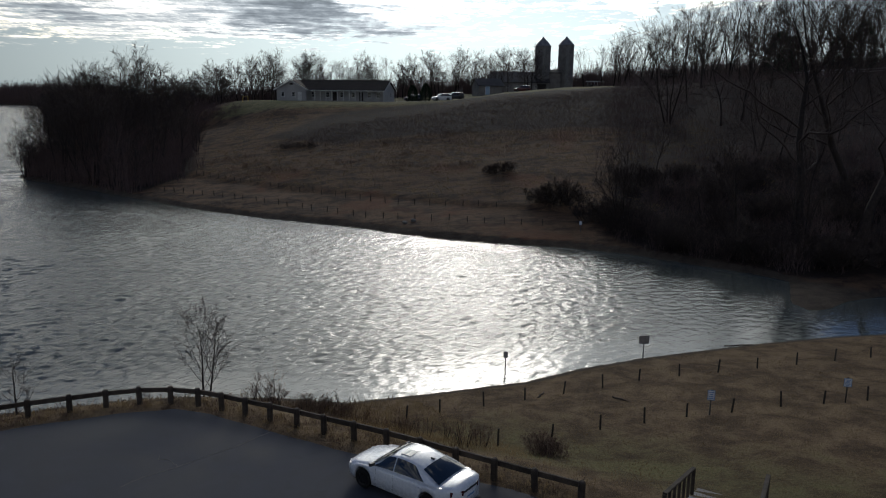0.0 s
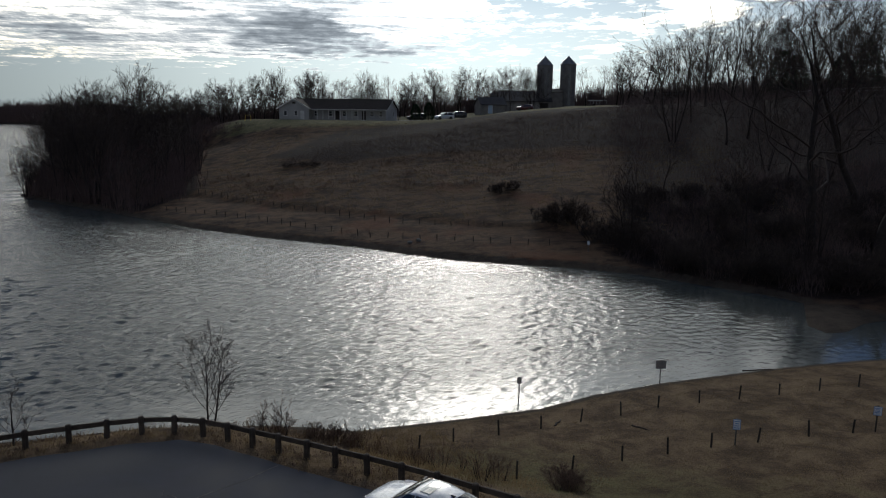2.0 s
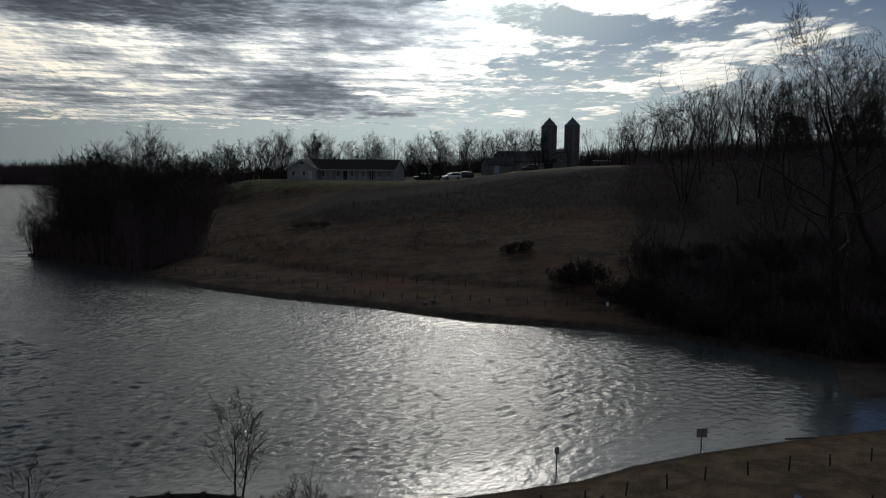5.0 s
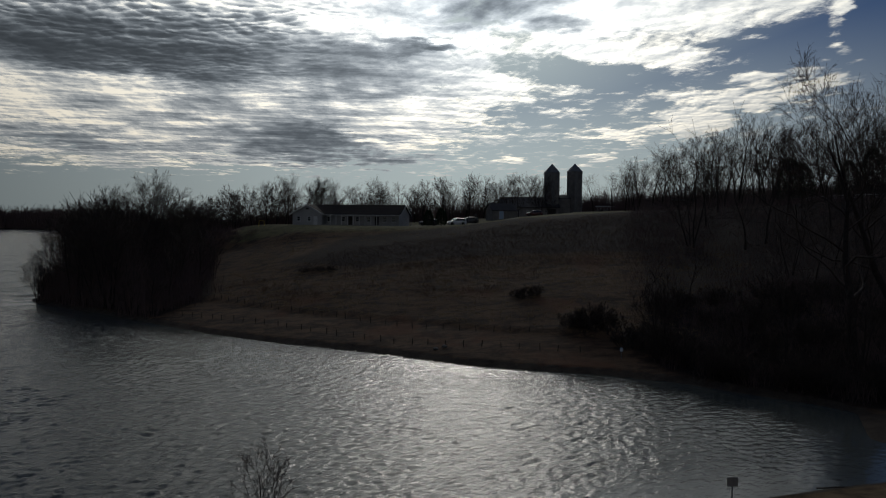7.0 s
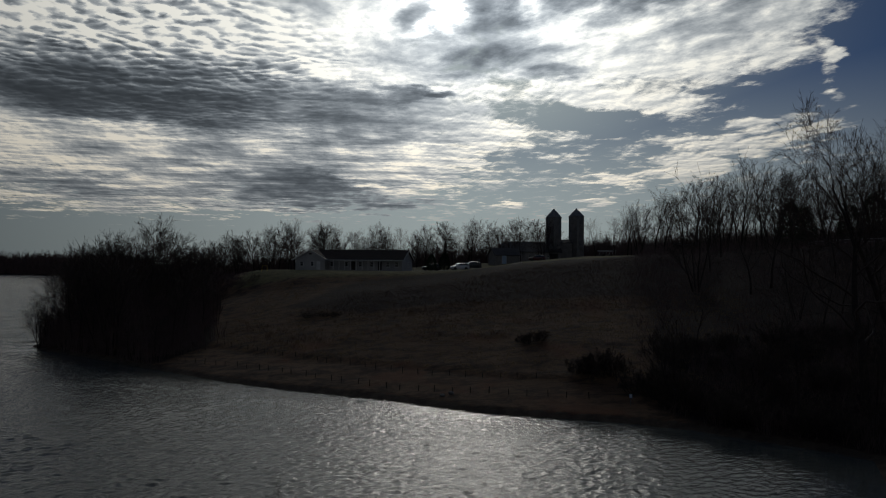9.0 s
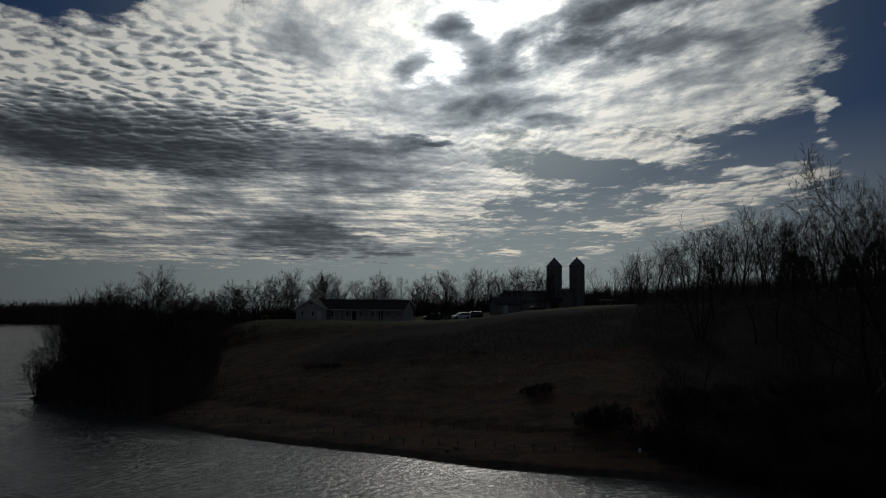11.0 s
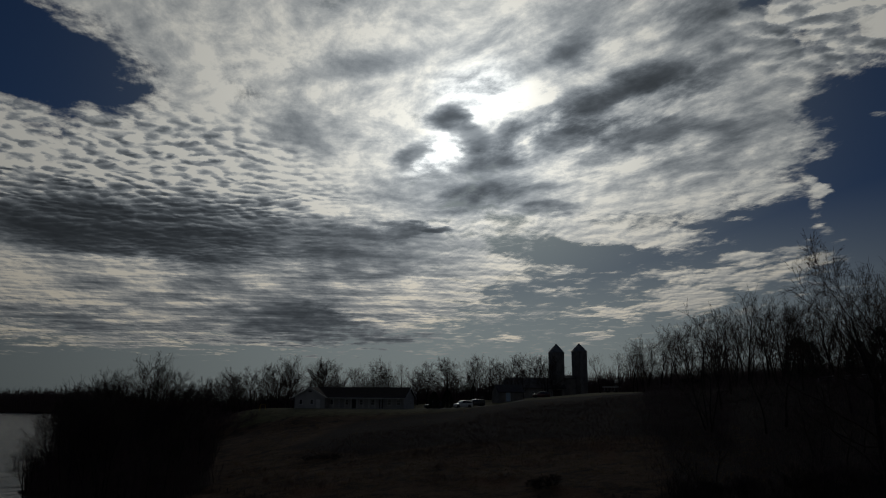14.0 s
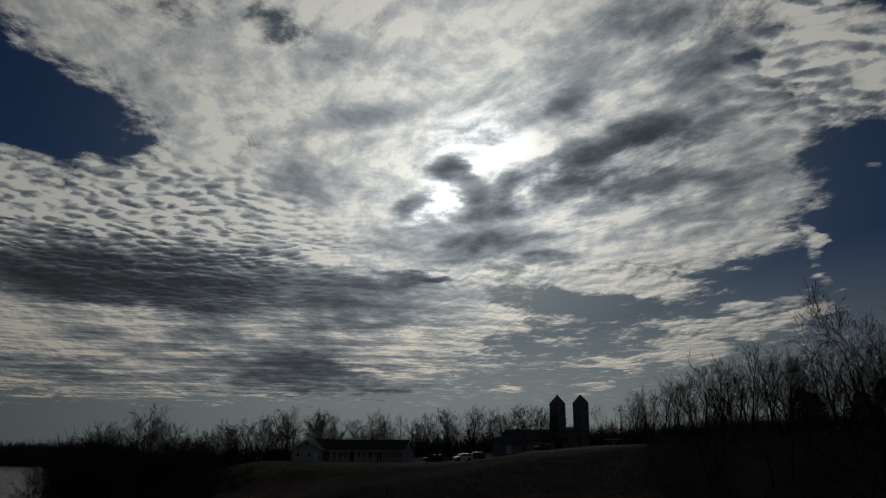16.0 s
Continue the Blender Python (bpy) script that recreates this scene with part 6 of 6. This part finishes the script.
def build_bushes():
    rng = random.Random(14)
    for x, y, h, w in ((9.2, 106.5, 2.3, 1.2), (10.6, 107.0, 2.0, 1.2), (8.2, 107.4, 1.6, 1.3), (-23.5, 132, 1.5, 1.6), (-20.8, 131.6, 1.3, 1.6), (-26, 133, 1.2, 1.5)):
        bush(SHRUBS[int(x) % 3], x, y, h, 60 * x, "dark leafless bush on the dry hillside", "bushes on the hillside", w)
    for i, (x, y, h) in enumerate(((13.2, 91.8, 2.6), (14.6, 91.6, 3.0), (16.0, 91.9, 4.2), (15.4, 92.8, 3.6), (17.4, 91.7, 3.0), (18.8, 92.0, 2.4))):
        bush(SHRUBS[i % 3], x, y, h, 50 * i, "tall dark leafless bush above the far bank", "bushes above the far bank", 0.9)
    edge = spread([(18.5, 84), (20.5, 79.5), (22.8, 75.3), (26.8, 71.5), (30.8, 68), (36, 64), (42, 63.6), (50, 64.5)], 1.5)
    for i, p in enumerate(edge):
        for k in range(2):
            bush(SHRUBS[(i + k) % 3], p.x + rng.uniform(0.2, 1.5) + 1.8 * k, p.y + rng.uniform(0.6, 2.0) + 2.0 * k, rng.uniform(1.8, 3.8), 47 * i, "dark tangled leafless bush at the wood's edge", "bushes at the wood's edge", rng.uniform(0.9, 1.4))
    for i in range(40):
        x, y = rng.uniform(22, 56), rng.uniform(74, 100)
        if inside(SLOPE_WOOD, x, y):
            bush(SHRUBS[i % 3], x, y, rng.uniform(2.0, 4.5), 47 * i, "dark tangled leafless bush on the wooded slope", "bushes on the slope", rng.uniform(0.9, 1.3))
    for i, (x, y, h, w) in enumerate(((5.2, 27.6, 1.15, 1.25), (5.6, 27.4, 1.0, 1.2))):
        bush(RUSSET[i], x, y, h, 80 * i, "round russet leafless bush in the near field", "", w)
    for i, (x, y, h) in enumerate(((0.4, 28.9, 1.3), (2.1, 27.6, 1.7), (-0.3, 30.4, 1.2), (1.2, 29.6, 1.0), (2.7, 27.9, 1.2))):
        bush(WISPS[i % 2], x, y, h, 70 * i, "thin leafless shrub beside the timber fence", "shrubs by the fence")
    for i, (x, y, h) in enumerate(((-7.6, 35.2, 2.1), (-7.1, 35.0, 1.8), (-4.3, 34.9, 1.1), (-8.4, 35.0, 1.3))):
        bush(WISPS[i % 2], x, y, h, 90 * i, "thin upright leafless shrub on the near bank", "shrubs on the near bank")
    for i, (x, y, h) in enumerate(((-5.6, 35.0, 0.9), (-4.6, 34.6, 0.9), (-3.7, 34.2, 0.8), (-9.6, 35.1, 0.7))):
        bush(RUSSET[i % 2], x, y, h, 90 * i, "low reddish-brown leafless bush on the near bank", "bushes on the near bank", 1.3)


build_bushes()


def build_small_trees():
    a = tree_kind("bare_tree", "", 107, h=5.2, stems=2, lean=0.07, limbs=11, spread_up=1.7, twig=0.012, fork=0.26, fullness=0.5)
    plant(a, -10.3, 34.0, 5.0, 5.2, 80, "saplings on the near bank", label="slender two-stemmed leafless sapling on the near bank")
    b = tree_kind("bare_tree", "", 103, h=3.0, stems=1, limbs=9, spread_up=1.1, twig=0.008, fork=0.2, fullness=0.7)
    plant(b, -18.2, 31.8, 3.0, 3.0, 10, "saplings on the near bank", label="small thin leafless sapling behind the fence")


def build_evergreens():
    rng = random.Random(9)
    for i, (x, y, h, w) in enumerate(((-4.9, 177.0, 3.7, 1.15), (-1.9, 177.0, 4.1, 1.3), (84.5, 188, 11.0, 3.6), (88.5, 190, 10.0, 3.0), (100.5, 180, 12.0, 3.2), (97.0, 184, 9.5, 2.8))):
        big = h > 6
        words = ("dark dense evergreen tree among bare hilltop trees", "tree", "evergreen trees on the hilltop") if big else ("dark narrow evergreen shrub beside the gravel drive", "shrub", "evergreens by the drive")
        t = thing("evergreen_tree" if big else "evergreen_shrub", *words, pose(x, y, ground_at(x, y)))
        s = Shape()
        s.tube([(0, 0, -0.2), (0, 0, h * 0.8)], [0.027 * h, 0.008 * h], 6)
        part("trunk", s, BARK, t)
        s = Shape()
        for _ in range(2600):
            k = rng.random() ** 0.8
            r = w * math.sin(math.pi * min(1, 0.12 + 0.88 * k) ** 0.8) ** 0.7 * rng.uniform(0.6, 1.05)
            a = rng.uniform(0, math.tau)
            p = Vector((r * math.cos(a), r * math.sin(a), 0.1 + k * h * 0.97))
            d = Vector((math.cos(a), math.sin(a), rng.uniform(0.4, 1.3))).normalized() * rng.uniform(0.15, 0.32) * (3.0 if big else 1.0)
            q = d.orthogonal().normalized() * (0.13 if big else 0.05)
            s.add([tuple(p - q), tuple(p + q), tuple(p + d), tuple(p + d * 0.5 + d.cross(q).normalized() * 0.05)], [(0, 1, 2), (0, 3, 2), (1, 2, 3), (0, 1, 3)])
        part("crown", s, EVERGREEN, t)


def build_stones():
    rng = random.Random(12)
    for x, y, r in ((-2.9, 88.0, 0.32), (-1.9, 88.6, 0.36)):
        bm = bmesh.new()
        bmesh.ops.create_icosphere(bm, subdivisions=2, radius=r)
        for v in bm.verts:
            v.co *= 1 + 0.22 * noise.noise(v.co * 2.3 + Vector((x, y, 0)))
            v.co.z *= 0.65
        me = bpy.data.meshes.new("rock")
        bm.to_mesh(me)
        bm.free()
        me.materials.append(STONE)
        ob = new("rock", me)
        ob.location = (x, y, ground_at(x, y) + r * 0.3)
        tagged(ob, "grey fieldstone lying on the far bank", "rock", "rocks on the far bank")
    for x, y, a, n in ((6.4, 36.4, 60, 1.0), (10.3, 34.9, -40, 1.2), (21.0, 45.9, 8, 3.0)):
        s = Shape()
        m = pose(x, y, ground_at(x, y) + 0.04, 0, 0, a)
        pts = [tuple(m @ Vector((n * (k / 5 - 0.5), 0.06 * math.sin(4 * k), 0.03 * math.sin(3 * k)))) for k in range(6)]
        s.tube(pts, [0.045, 0.05, 0.045, 0.04, 0.03, 0.015], 7)
        ob = part("driftwood", s, RAILWOOD, None, smoothly=True)
        tagged(ob, "bleached driftwood stick lying on the grass", "branch", "driftwood by the shore")


build_small_trees()
build_evergreens()
build_stones()
